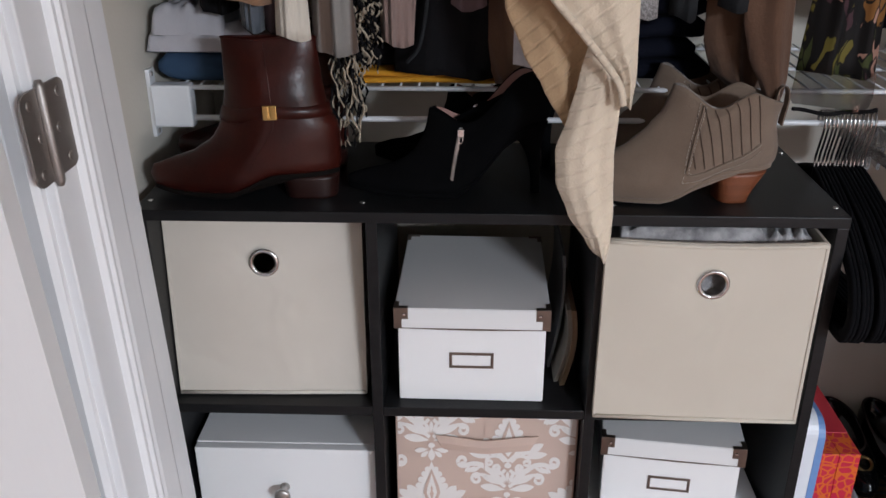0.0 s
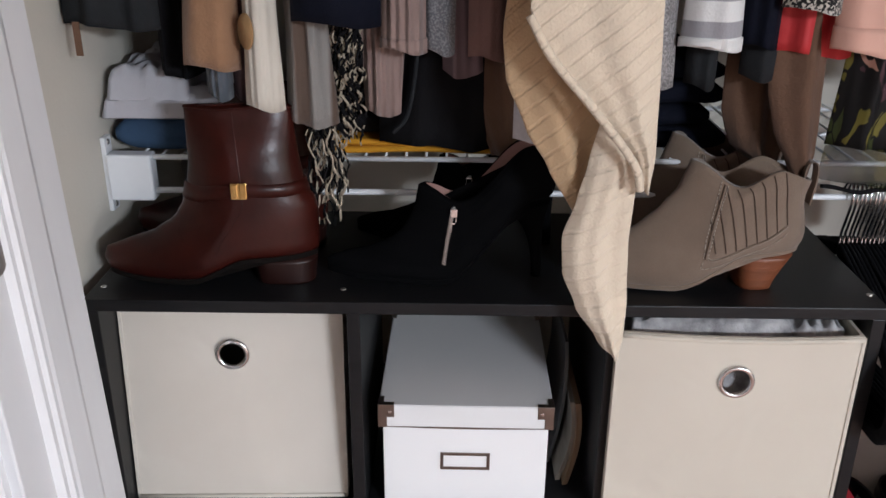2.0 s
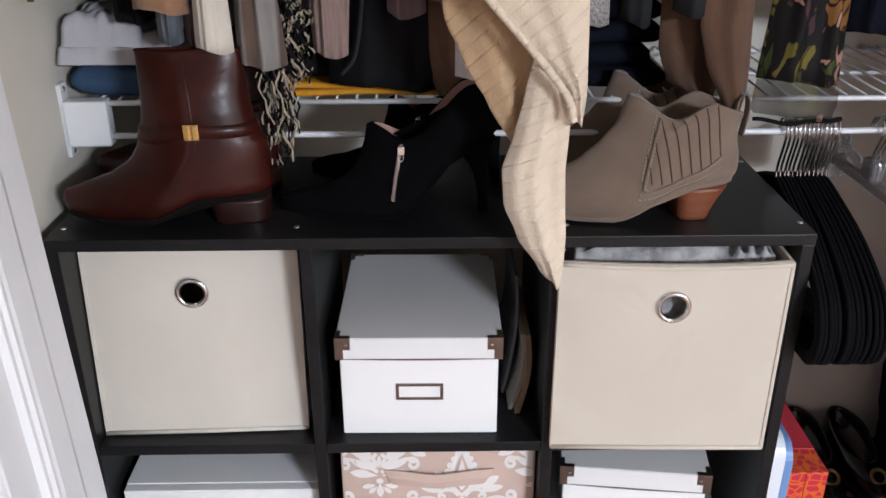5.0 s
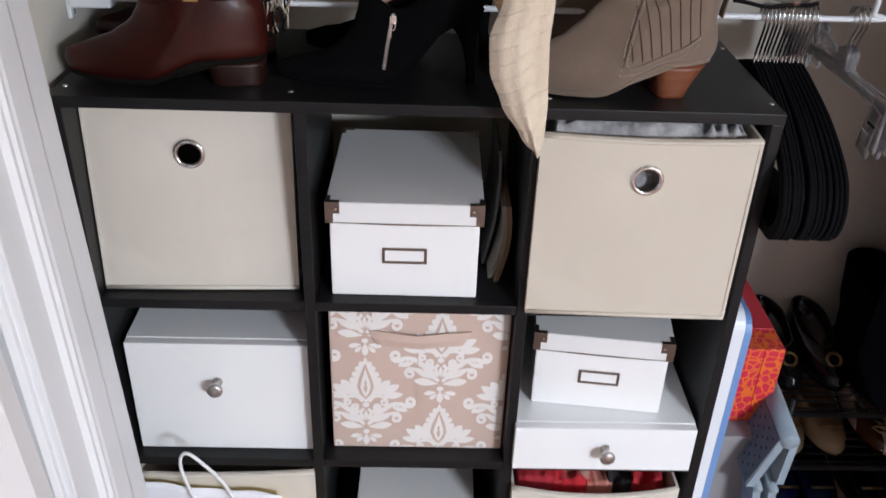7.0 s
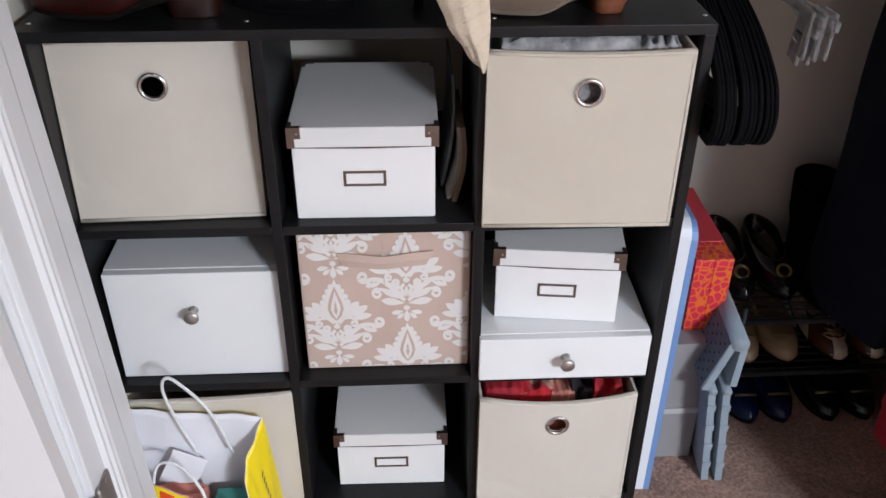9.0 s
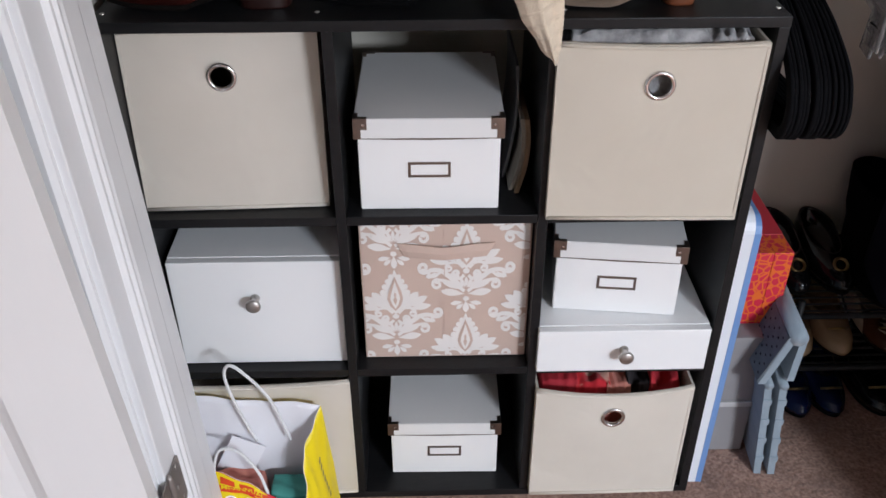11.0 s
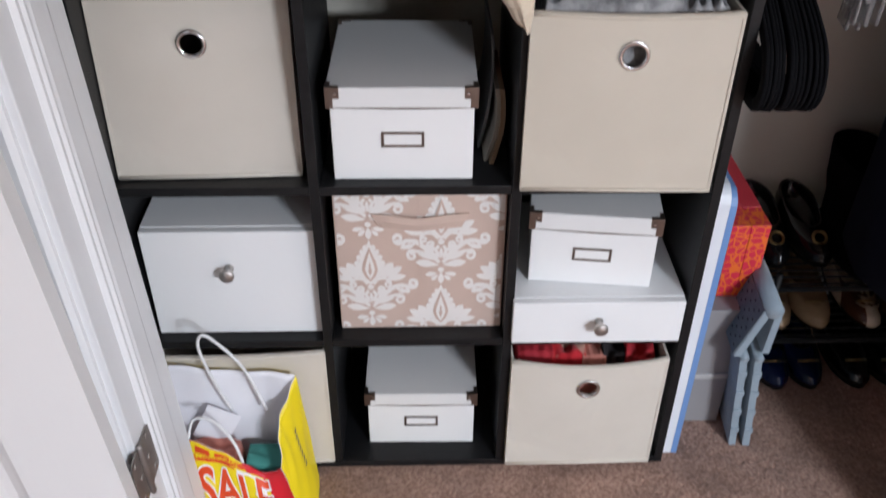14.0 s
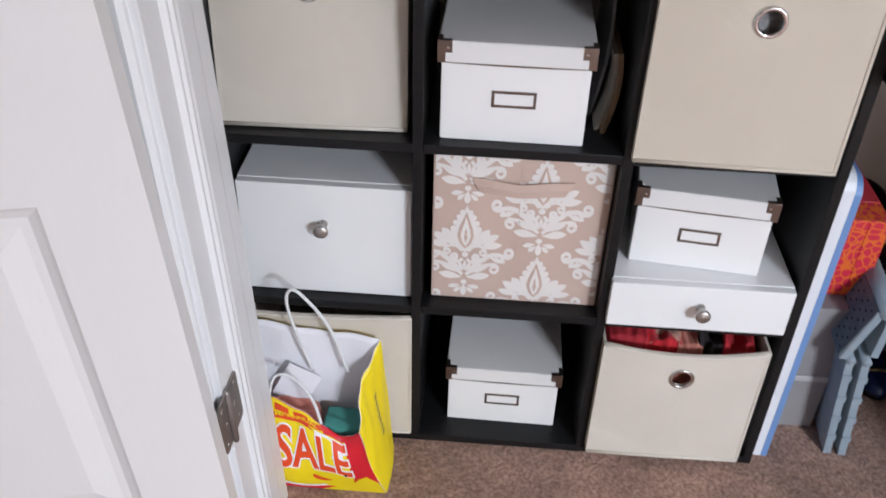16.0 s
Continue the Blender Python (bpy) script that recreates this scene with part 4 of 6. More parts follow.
        ys = [q.co.y for q in me.vertices]
        bm = bmesh.new()
        bm.from_mesh(me)
        for k in range(1, 16):
            bmesh.ops.bisect_plane(bm, geom=bm.verts[:] + bm.edges[:] + bm.faces[:], plane_co=(min(xs) + (max(xs) - min(xs)) * k / 16, 0, 0), plane_no=(1, 0, 0))
            bmesh.ops.bisect_plane(bm, geom=bm.verts[:] + bm.edges[:] + bm.faces[:], plane_co=(0, min(ys) + (max(ys) - min(ys)) * k / 16, 0), plane_no=(0, 1, 0))
        for vert in bm.verts:
            a = (vert.co.x - min(xs)) / (max(xs) - min(xs))
            b = (vert.co.y - min(ys)) / (max(ys) - min(ys))
            u, v = u0 + (u1 - u0) * a, v0 + rise * a + (high + grow * a) * b
            e = 0.01
            n = (front(min(u + e, 1), v) - front(u - e, v)).cross(front(u, v + e) - front(u, v - e)).normalized()
            vert.co = front(u, v) + n * off
        return part(name, bm, material, parent, label)

    word("SALE", "word_outline", 0.062, 0.243, 0.842, 0.292, 0.09, 0.495, 0.05, 0.0022, M_WHITEP, fp, "white outline of a word")
    word("SALE", "word_print", 0.022, 0.255, 0.830, 0.31, 0.09, 0.46, 0.05, 0.0027, M_ORANGE, fp, "bold red word SALE")
    word("SEMI-ANNUAL", "small_word", 0.012, 0.20, 0.60, 0.842, 0.09, 0.040, 0.0, 0.0026, M_YELLOW, fp, "small yellow words on an orange band")
    print_on("duck_bill", [arc(0.585, 0.245, 0.075, 0.055, 150, 330)], front, M_ORANGE, fp, 0.0024)
    print_on("duck_eye", [arc(0.765, 0.40, 0.020, 0.045, 0, 350)], front, M_WHITEP, fp, 0.0024)
    print_on("duck_eye", [arc(0.768, 0.40, 0.012, 0.028, 0, 350)], front, M_INK, fp, 0.0028)
    # cord handles
    hb = smooth_line([(-0.316, yb - 0.002, 0.195), (-0.334, yb - 0.012, 0.275), (-0.345, yb - 0.020, 0.352), (-0.337, yb - 0.021, 0.381), (-0.318, yb - 0.020, 0.368), (-0.283, yb - 0.010, 0.300), (-0.258, yb - 0.004, 0.200)], 8)
    part("cord_handle", tube(hb, 0.0027, 8), M_CORD, t, "twisted white cord handle", smooth=True)
    hf = smooth_line([(-0.375, yf + 0.012, 0.16), (-0.376, yf + 0.022, 0.20), (-0.365, yf + 0.034, 0.228), (-0.335, yf + 0.034, 0.222), (-0.305, yf + 0.020, 0.19), (-0.292, yf + 0.010, 0.15)], 8)
    part("cord_handle", tube(hf, 0.0027, 8), M_CORD, t, "twisted white cord handle", smooth=True)


paper_bag()
crumple("folded_cloth", "crumpled teal cloth lying in a paper bag", "cloth", -0.300, -0.204, -0.100, -0.046, 0.02, 0.124, M_TEAL, 9, 44, 0.007, wave=0.28)
crumple("folded_cloth", "dusty pink tissue lying in a paper bag", "tissue", -0.42, -0.300, -0.100, -0.046, 0.02, 0.136, M_CLOTHP, 11, 44, 0.012, wave=0.4)
bm = block(-0.030, 0.030, -0.0004, 0.0004, -0.035, 0.035, 0)
ob = tagged(part("receipt", bm, M_WHITEP), "white paper receipt tucked inside a paper bag", "receipt")
ob.matrix_world = pose(-0.345, -0.046, 0.165, -9, 28, 0)


# ---- beside the cube shelf ----
def rounded_slab(x0, x1, y0, y1, z0, z1, r, n=8):
    """Upright board with its two upper corners rounded off."""
    out = [(y0, z0), (y1, z0)]
    out += [(y1 - r + r * math.cos(a), z1 - r + r * math.sin(a)) for a in np.linspace(0, math.pi / 2, n)]
    out += [(y0 + r + r * math.cos(a), z1 - r + r * math.sin(a)) for a in np.linspace(math.pi / 2, math.pi, n)]
    bm = loft([[(x, y, z) for y, z in out] for x in (x0, x1)])
    bmesh.ops.bevel(bm, geom=[e for e in bm.edges if e.is_boundary or len(e.link_faces) == 2 and e.calc_face_angle(0) > 1.2], offset=0.0016, segments=2, affect="EDGES")
    return bm


ob = thing("folding_board", "white and blue rounded board leaning against a black shelf", "board", pose(0.4575, 0.022, 0.0, 0, 0.4, 0))
part("white_face", rounded_slab(0.002, 0.0205, 0, 0.27, 0, 0.588, 0.03), M_BOARDW, ob)
part("blue_face", rounded_slab(0.021, 0.0315, 0, 0.27, 0, 0.582, 0.03), M_BOARDB, ob, "blue plastic backing")


def shoe_box(label, x0, x1, y0, y1, z0, z1, rim, body, lid, group):
    t = thing("shoe_box", label, "shoe box", group=group)
    part("body", block(x0 + 0.0015, x1 - 0.0015, y0 + 0.0015, y1 - 0.0015, z0, z1 - rim * 0.6, 0.0008), body, t)
    part("lid", block(x0, x1, y0, y1, z1 - rim, z1, 0.0012), lid, t)


shoe_box("grey cardboard shoe box with a pale lid rim", 0.512, 0.590, 0.100, 0.40, 0.0, 0.128, 0.012, M_GREYBOX, M_GREYBAND, "grey shoe boxes")
shoe_box("grey cardboard shoe box stacked on another", 0.510, 0.592, 0.102, 0.40, 0.1285, 0.284, 0.010, M_GREYBOX, M_GREYBOX, "grey shoe boxes")
for x in (0.545, 0.5795):
    t = thing("gift_box", "red and orange scribble-printed box standing upright", "box", group="red printed boxes")
    part("body", block(x, x + 0.034, 0.142, 0.40, 0.2845, 0.440, 0.001), M_REDPAT, t)
    part("sleeve_edge", block(x - 0.0002, x + 0.0342, 0.20, 0.398, 0.285, 0.4412, 0.001), M_RED, t, "plain red sleeve")


def folded_stool():
    """Two leg panels side by side, with two tread halves folded into a roof above them."""
    t = thing("folded_stool", "grey plastic folding step stool, folded flat and standing", "step stool", pose(0.585, 0.040, 0.0, 0, 0, -5))
    deep = 0.17

    def slab(foot, top, thick, z0, z1):
        return loft([[(foot, y, z0), (foot + thick, y, z0), (top + thick, y, z1), (top, y, z1)] for y in (0.0, 0.003, deep - 0.003, deep)])

    for x in (0.010, 0.036):
        leg = part("leg_panel", slab(x, x - 0.022, 0.013, 0.0, 0.222), M_SLIP, t)
        for k in range(4):
            z = 0.035 + 0.048 * k
            c = x - 0.022 * z / 0.222
            part("rib", block(c - 0.0016, c + 0.0146, -0.0022, deep - 0.01, z, z + 0.013, 0.0012), M_SLIP, leg)
        part("hinge_pin", tube([(x - 0.0155, -0.003, 0.226), (x - 0.0155, deep, 0.226)], 0.008, 12), M_SLIP, t, smooth=True)
    part("tread_panel", slab(-0.026, 0.008, 0.013, 0.228, 0.335), M_SLIP, t)
    grip = part("tread_grip", slab(-0.0285, 0.0055, 0.0022, 0.234, 0.334), M_SLIPDK, t, "dark speckled rubber grip")
    part("tread_side", slab(0.022, 0.027, 0.012, 0.238, 0.335), M_SLIP, t)
    part("tread_edge", tube([(0.0235, -0.001, 0.334), (0.0235, deep, 0.334)], 0.0155, 18), M_SLIP, t, smooth=True)
    bm = bmesh.new()
    for i in range(9):
        for j in range(6):
            z = 0.244 + 0.010 * i
            x = -0.0288 + 0.034 * (z - 0.234) / 0.100
            join(bm, lathe([(0.0028, 0), (0.0022, 0.0009), (0.0001, 0.0012)], Matrix.Translation((x, 0.014 + 0.027 * j + 0.012 * (i % 2), z)) @ pose(0, 0, 0, 0, -90, 0), 8))
    tagged(part("grip_dot", bm, M_RACK, grip), kind="stuff")


folded_stool()


# ---- shoes ----
class Last:
    """The form of a shoe: toe at -x, heel at 0, sole lifted towards the heel."""

    def __init__(self, length, table, hf, hb, heel, lift_from, lift_to, toe=0.55, notch=0.0, span=0.62):
        self.L, self.table, self.hf, self.hb, self.heel, self.a, self.b, self.toe = length, table, hf, hb, heel, lift_from, lift_to, toe
        self.notch, self.span = notch, span

    def lift(self, x):
        u = min(1, max(0, (x - self.a) / (self.b - self.a)))
        toe = max(0.0, (-0.72 * self.L - x) / (0.28 * self.L))
        return self.heel * u * u * (3 - 2 * u) + 0.007 * toe * toe

    def at(self, v, s, side=1, out=0.0):
        """v: 0 sole to 1 top; s: 0 toe to 1 heel."""
        xf = curve_at([(r[0], r[1]) for r in self.table], v)
        xb = curve_at([(r[0], r[2]) for r in self.table], v)
        hw = curve_at([(r[0], r[3]) for r in self.table], v) + out
        x = xf + (xb - xf) * s
        c = 2 * s - 1
        y = hw * max(0.0, 1 - abs(c) ** 2.6) ** 0.55 * (self.toe + (1 - self.toe) * min(1, s * 1.9 + 0.25 * v))
        h = v * (self.hf + (self.hb - self.hf) * s) - self.notch * v ** 3 * math.sin(math.pi * min(1, s / self.span)) ** 2
        return Vector((x, side * y, 0.007 + h + self.lift(x)))

    def s_at(self, v, x):
        """The s at which the level v passes the place x."""
        xf = curve_at([(r[0], r[1]) for r in self.table], v)
        xb = curve_at([(r[0], r[2]) for r in self.table], v)
        return min(0.98, max(0.02, (x - xf) / (xb - xf)))

    def loop(self, v, n=30, out=0.0):
        ss = [0.5 - 0.5 * math.cos(math.pi * i / n) for i in range(n + 1)]
        return [self.at(v, s, -1, out) for s in ss] + [self.at(v, s, 1, out) for s in ss[-2:0:-1]]

    def upper(self, inner=0.35, n=22):
        rings = [self.loop(i / n) for i in range(n + 1)]
        c = sum((p for p in rings[-1]), Vector()) / len(rings[-1])
        for k, v in enumerate((1.0, 0.95, 1 - inner)):
            rings.append([c.lerp(p, 0.92) + Vector((0, 0, (0.0015 if k == 0 else 0))) if k == 0 else (c.lerp(p, 0.90) - Vector((0, 0, (1 - v) * (self.hf + self.hb) / 2))) for p in self.loop(1.0)])
        return loft(rings)

    def sole(self, thick=0.007, out=0.0025):
        top = self.loop(0.0, out=out)
        rings = []
        for k, (dz, g) in enumerate(((0.0015, 0), (0.0, 0.0006), (-thick + 0.001, 0.0004), (-thick, -0.001))):
            r = self.loop(0.0, out=out + g)
            rings.append([p + Vector((0, 0, dz)) for p in r])
        return loft(rings)

    def opening(self):
        ring_ = self.loop(1.0)
        c = sum(ring_, Vector()) / len(ring_)
        return c


def heel_block(l, x_top0, x_top1, x_bot0, x_bot1, w_top, w_bot, n=10):
    rings = []
    for i in range(n + 1):
        u = i / n
        xa, xb = x_bot0 + (x_top0 - x_bot0) * u ** 1.3, x_bot1 + (x_top1 - x_bot1) * u ** 1.3
        w = w_bot + (w_top - w_bot) * u
        ring_ = []
        for k in range(20):
            a = math.tau * k / 20
            cx, cy = math.cos(a), math.sin(a)
            px = (xa + xb) / 2 + (xb - xa) / 2 * math.copysign(abs(cx) ** 0.6, cx)
            ring_.append(Vector((px, w * math.copysign(abs(cy) ** 0.75, cy), u * (l.lift(px) + 0.001))))
        rings.append(ring_)
    return loft(rings)


BROWN = Last(0.247, [(0, -0.247, 0.0, 0.037), (0.06, -0.252, 0.003, 0.041), (0.13, -0.248, 0.003, 0.041), (0.2, -0.222, 0.003, 0.040), (0.28, -0.186, 0.003, 0.038), (0.36, -0.163, 0.001, 0.036), (0.45, -0.153, -0.008, 0.035), (0.56, -0.146, -0.013, 0.034), (0.7, -0.142, -0.017, 0.030), (1.0, -0.141, -0.022, 0.012)], 0.198, 0.170, 0.028, -0.15, -0.075, 0.55, 0.013, 0.9)


def brown_boot(m):
    l = BROWN
    t = thing("ankle_boot", "oxblood leather ankle boot with a gold-buckled strap", "boot", m, group="oxblood ankle boots")
    part("upper", l.upper(0.5, 30), M_LEATHER, t, smooth=True)
    part("sole", l.sole(0.005, 0.002), M_SOLE, t, "dark rubber welt and sole")
    part("heel", heel_block(l, -0.078, 0.0, -0.072, -0.003, 0.031, 0.029), M_HEEL, t, "low stacked block heel", smooth=True)
    rings = []
    for dv, o in ((-0.044, 0.0004), (-0.041, 0.0018), (0.041, 0.0018), (0.044, 0.0004)):
        loop = []
        for s in [0.5 - 0.5 * math.cos(math.pi * i / 18) for i in range(19)]:
            loop.append((s, -1))
        for s in [0.5 - 0.5 * math.cos(math.pi * i / 18) for i in range(17, 0, -1)]:
            loop.append((s, 1))
        rings.append([l.at(0.53 - 0.20 * s + 0.15 * s * s + dv, s, sd, o) + Vector(((o * 1.2) * (2 * s - 1), 0, 0)) for s, sd in loop])
    strap = part("strap", loft(rings, cap0=False, cap1=False), M_LEATHER, t, smooth=True)
    p = l.at(0.4675, 0.50, -1, 0.004)
    b = bmesh.new()
    for dx in (-0.009, 0.001):
        block(p.x + dx, p.x + dx + 0.008, p.y - 0.0022, p.y + 0.001, p.z - 0.0085, p.z + 0.0085, 0.001, b)
    block(p.x - 0.009, p.x + 0.009, p.y - 0.0012, p.y + 0.001, p.z - 0.0095, p.z + 0.0095, 0.0008, b)
    part("buckle", b, M_GOLD, strap, "small gold buckle")
    seam = [l.at(v, 0.46 + 0.1 * (1 - v), -1, 0.0004) for v in [0.12 + 0.86 * i / 20 for i in range(21)]]
    part("seam", tube(seam, 0.0007, 5), M_LEATHER, t)
    part("topline", tube([p + Vector((0, 0, 0.0005)) for p in l.loop(1.0)] + [l.loop(1.0)[0]], 0.0016, 6), M_LEATHER, t, smooth=True)


brown_boot(pose(-0.197, 0.075, H, 0, 0, 3))
brown_boot(pose(-0.200, 0.172, H, 0, 0, -4))

BLACK = Last(0.262, [(0, -0.262, 0.0, 0.034), (0.1, -0.263, 0.004, 0.038), (0.2, -0.244, 0.004, 0.038), (0.3, -0.208, 0.004, 0.037), (0.4, -0.184, 0.003, 0.036), (0.52, -0.170, 0.002, 0.034), (0.68, -0.161, 0.001, 0.033), (0.84, -0.156, 0.0, 0.030), (1.0, -0.153, 0.002, 0.025)], 0.109, 0.060, 0.094, -0.128, -0.018, 0.45, 0.016, 0.9)


def black_heel(m):
    l = BLACK
    t = thing("heeled_bootie", "black suede stiletto bootie with a side zip", "shoe", m, group="black heeled booties")
    part("upper", l.upper(0.25), M_SUEDE_BK, t, smooth=True)
    part("sole", l.sole(0.005, 0.001), M_SUEDE_BK, t)
    part("lining", loft([[l.opening().lerp(p, 0.885) - Vector((0, 0, d)) for p in l.loop(1.0)] for d in (0.0005, 0.034)], cap0=False), M_PINK_LIN, t, "dusty pink leather lining", smooth=True)
    rings = []
    for i in range(13):
        u = i / 12
        r = 0.0055 + 0.020 * u ** 3
        cx = -0.012 - 0.014 * u ** 2
        rings.append([Vector((cx + r * 1.1 * math.cos(a), r * math.sin(a), u * (l.lift(cx + r * math.cos(a)) + 0.004))) for a in (math.tau * k / 14 for k in range(14))])
    part("heel", loft(rings), M_SUEDE_BK, t, "slim covered stiletto heel", smooth=True)
    side_zip(t, l)


def side_zip(t, l):
    bm = bmesh.new()
    line = [l.at(v, l.s_at(v, -0.128 + 0.016 * v), -1, 0.0008) for v in [0.26 + 0.70 * i / 54 for i in range(55)]]
    for i, p in enumerate(line):
        own = block(-0.0016, 0.0016, -0.0012, 0.0010, -0.00045, 0.00045, 0)
        join(bm, own, Matrix.Translation(p + Vector((0.0008 * (-1) ** i, 0, 0))))
    z = part("zip", bm, M_NICKEL, t, "bright metal zip")
    p = line[-1]
    pull = block(p.x - 0.0042, p.x + 0.0042, p.y - 0.0048, p.y - 0.0018, p.z - 0.012, p.z - 0.001, 0.0010)
    for a, b, c, d in ((-0.0034, -0.0020, -0.040, -0.012), (0.0020, 0.0034, -0.040, -0.012), (-0.0034, 0.0034, -0.043, -0.038), (-0.0034, 0.0034, -0.020, -0.018)):
        block(p.x + a, p.x + b, p.y - 0.0055, p.y - 0.0040, p.z + c, p.z + d, 0.0004, pull)
    part("zip_pull", pull, M_CHROME, z)


black_heel(pose(0.076, 0.080, H, 0, 0, 2))
black_heel(pose(0.098, 0.180, H, 0, 0, -5))

M_GROOVE = mat("dark_brown_elastic", (0.085, 0.058, 0.047), 0.9, spec=0.1)
TAN = Last(0.252, [(0, -0.252, 0.0, 0.036), (0.1, -0.257, 0.004, 0.040), (0.22, -0.250, 0.005, 0.041), (0.36, -0.222, 0.004, 0.039), (0.5, -0.190, 0.001, 0.037), (0.65, -0.167, -0.002, 0.036), (0.8, -0.150, -0.002, 0.036), (1.0, -0.140, 0.003, 0.031)], 0.142, 0.080, 0.040, -0.155, -0.065, 0.55, 0.034, 0.72)


def tan_bootie(m):
    l = TAN
    t = thing("ankle_bootie", "taupe suede ankle bootie with elastic side panel", "boot", m, group="taupe suede booties")
    part("upper", l.upper(0.4, 26), M_SUEDE_TN, t, smooth=True)
    part("sole", l.sole(0.004, 0.001), M_SUEDE_TN, t)
    part("heel", heel_block(l, -0.078, -0.009, -0.072, -0.030, 0.030, 0.026), M_STACK, t, "stacked wooden block heel", smooth=True)
    def hem_v(u):
        return 0.24 - 0.554 * u + 0.694 * u * u

    for k in range(8):
        u = k / 7
        foot, v0 = -0.113 + 0.083 * u, hem_v(u) + 0.02
        v1 = (0.62, 0.86)[k] if k < 2 else 0.985
        lean = 0.015 * (v1 - v0) / 0.8
        line = [l.at(v0 + (v1 - v0) * i / 12, l.s_at(v0 + (v1 - v0) * i / 12, foot - lean * i / 12), -1, 0.0008) for i in range(13)]
        part("elastic_groove", tube(line, 0.00065, 6), M_GROOVE, t)
    rim = [(-0.103 - 0.018 * i / 10, 0.985 - 0.72 * i / 10) for i in range(11)]
    rim += [(-0.121 + 0.093 * i / 20, hem_v(i / 20)) for i in range(1, 21)]
    rim += [(-0.028 + 0.002 * i / 8, 0.38 + 0.60 * i / 8) for i in range(1, 9)]
    for dx, dv in ((0.0, 0.0), (-0.007, -0.095)):
        line = [l.at(max(0.02, v + dv * (8 < i < 31)), l.s_at(max(0.02, v + dv * (8 < i < 31)), x + dx * (i < 11)), -1, 0.0009) for i, (x, v) in enumerate(rim[:31])]
        line = smooth_line(line, 2)
        bm = bmesh.new()
        for p, q in zip(line, line[1:]):
            tube([p, p.lerp(q, 0.6)], 0.0005, 5, bm)
        part("stitching", bm, M_STITCH, t)
    edge = [l.at(v, l.s_at(v, x - 0.0025), -1, 0.0009) for x, v in rim[:31]]
    part("seam", tube(edge, 0.0014, 6), M_SUEDE_TN, t, smooth=True)
    p = l.at(1.0, 0.985, -1)
    p.y = 0
    tab = smooth_line([p + Vector((0.002, 0, -0.03)), p + Vector((0.006, 0, 0.004)), p + Vector((0.002, 0, 0.020)), p + Vector((-0.008, 0, 0.016)), p + Vector((-0.010, 0, -0.01))], 6)
    bm = loft([[q + Vector((dx, dy, 0)) for dx, dy in ((0, -0.007), (0.0016, -0.007), (0.0016, 0.007), (0, 0.007))] for q in tab])
    part("pull_tab", bm, M_SUEDE_TN, t, smooth=False)


tan_bootie(pose(0.370, 0.073, H, 0, 0, 4))
tan_bootie(pose(0.376, 0.185, H, 0, 0, 2))


# ---- wire shelf ----
def wire_shelf():
    t = thing("wire_shelf", "white vinyl-coated wire closet shelf fixed to the wall", "shelf", kind="structure")
    y0, z1, z0 = 0.165, 1.029, 0.986
    part("front_rail", tube([(-0.415, y0, z1), (RIGHT - 0.004, y0, z1)], 0.0036, 8), M_WIRE, t, smooth=True)
    part("hang_rod", tube(smooth_line([(-0.415, y0 - 0.002, z0), (0.2, y0 - 0.002, z0), (0.598, y0 - 0.002, z0), (0.611, y0 - 0.002, z0 + 0.008), (0.613, y0 - 0.002, z1 - 0.004)], 5), 0.0042, 8), M_WIRE, t, smooth=True)
    part("hang_rod", tube([(0.66, y0 - 0.002, z1 - 0.004), (0.664, y0 - 0.002, z0 + 0.004), (0.68, y0 - 0.002, z0), (RIGHT - 0.004, y0 - 0.002, z0)], 0.0042, 8), M_WIRE, t, smooth=True)
    part("back_rail", tube([(LEFT + 0.004, BACK - 0.006, z1 - 0.004), (RIGHT - 0.004, BACK - 0.006, z1 - 0.004)], 0.0034, 8), M_WIRE, t, smooth=True)
    part("middle_rail", tube([(LEFT + 0.004, 0.32, z1 - 0.005), (RIGHT - 0.004, 0.32, z1 - 0.005)], 0.0030, 8), M_WIRE, t, smooth=True)
    proto = tube([(0, y0 + 0.002, z1 + 0.003), (0, BACK - 0.004, z1 + 0.003)], 0.0016, 6)
    first = part("deck_wire", proto, M_WIRE, t, smooth=True)
    first.location.x = LEFT + 0.05
    for i in range(1, 78):
        o = bpy.data.objects.new("deck_wire", first.data)
        scene.collection.objects.link(o)
        o.parent = t
        o.location.x = LEFT + 0.05 + 0.0254 * i
    b = block(LEFT + 0.001, LEFT + 0.007, y0 - 0.006, y0 + 0.016, 0.958, 1.054, 0.001)
    fl = part("end_flange", b, M_WIRE, t)
    part("end_cup", block(LEFT + 0.007, -0.413, y0 - 0.012, y0 + 0.012, 0.974, 1.034, 0.003), M_WIRE, t)
    for z in (0.965, 1.047):
        part("screw", lathe([(0.004, 0), (0.003, 0.0016), (0.0001, 0.002)], Matrix.Translation((LEFT + 0.007, y0 + 0.004, z)) @ pose(0, 0, 0, 0, 90, 0), 10), M_NICKEL, fl)


wire_shelf()
structure("hanging_rail", tube([(LEFT + 0.002, 0.165, 1.735), (RIGHT - 0.002, 0.165, 1.735)], 0.0125, 16), M_WIRE, "white closet hanging rail fixed between the walls")


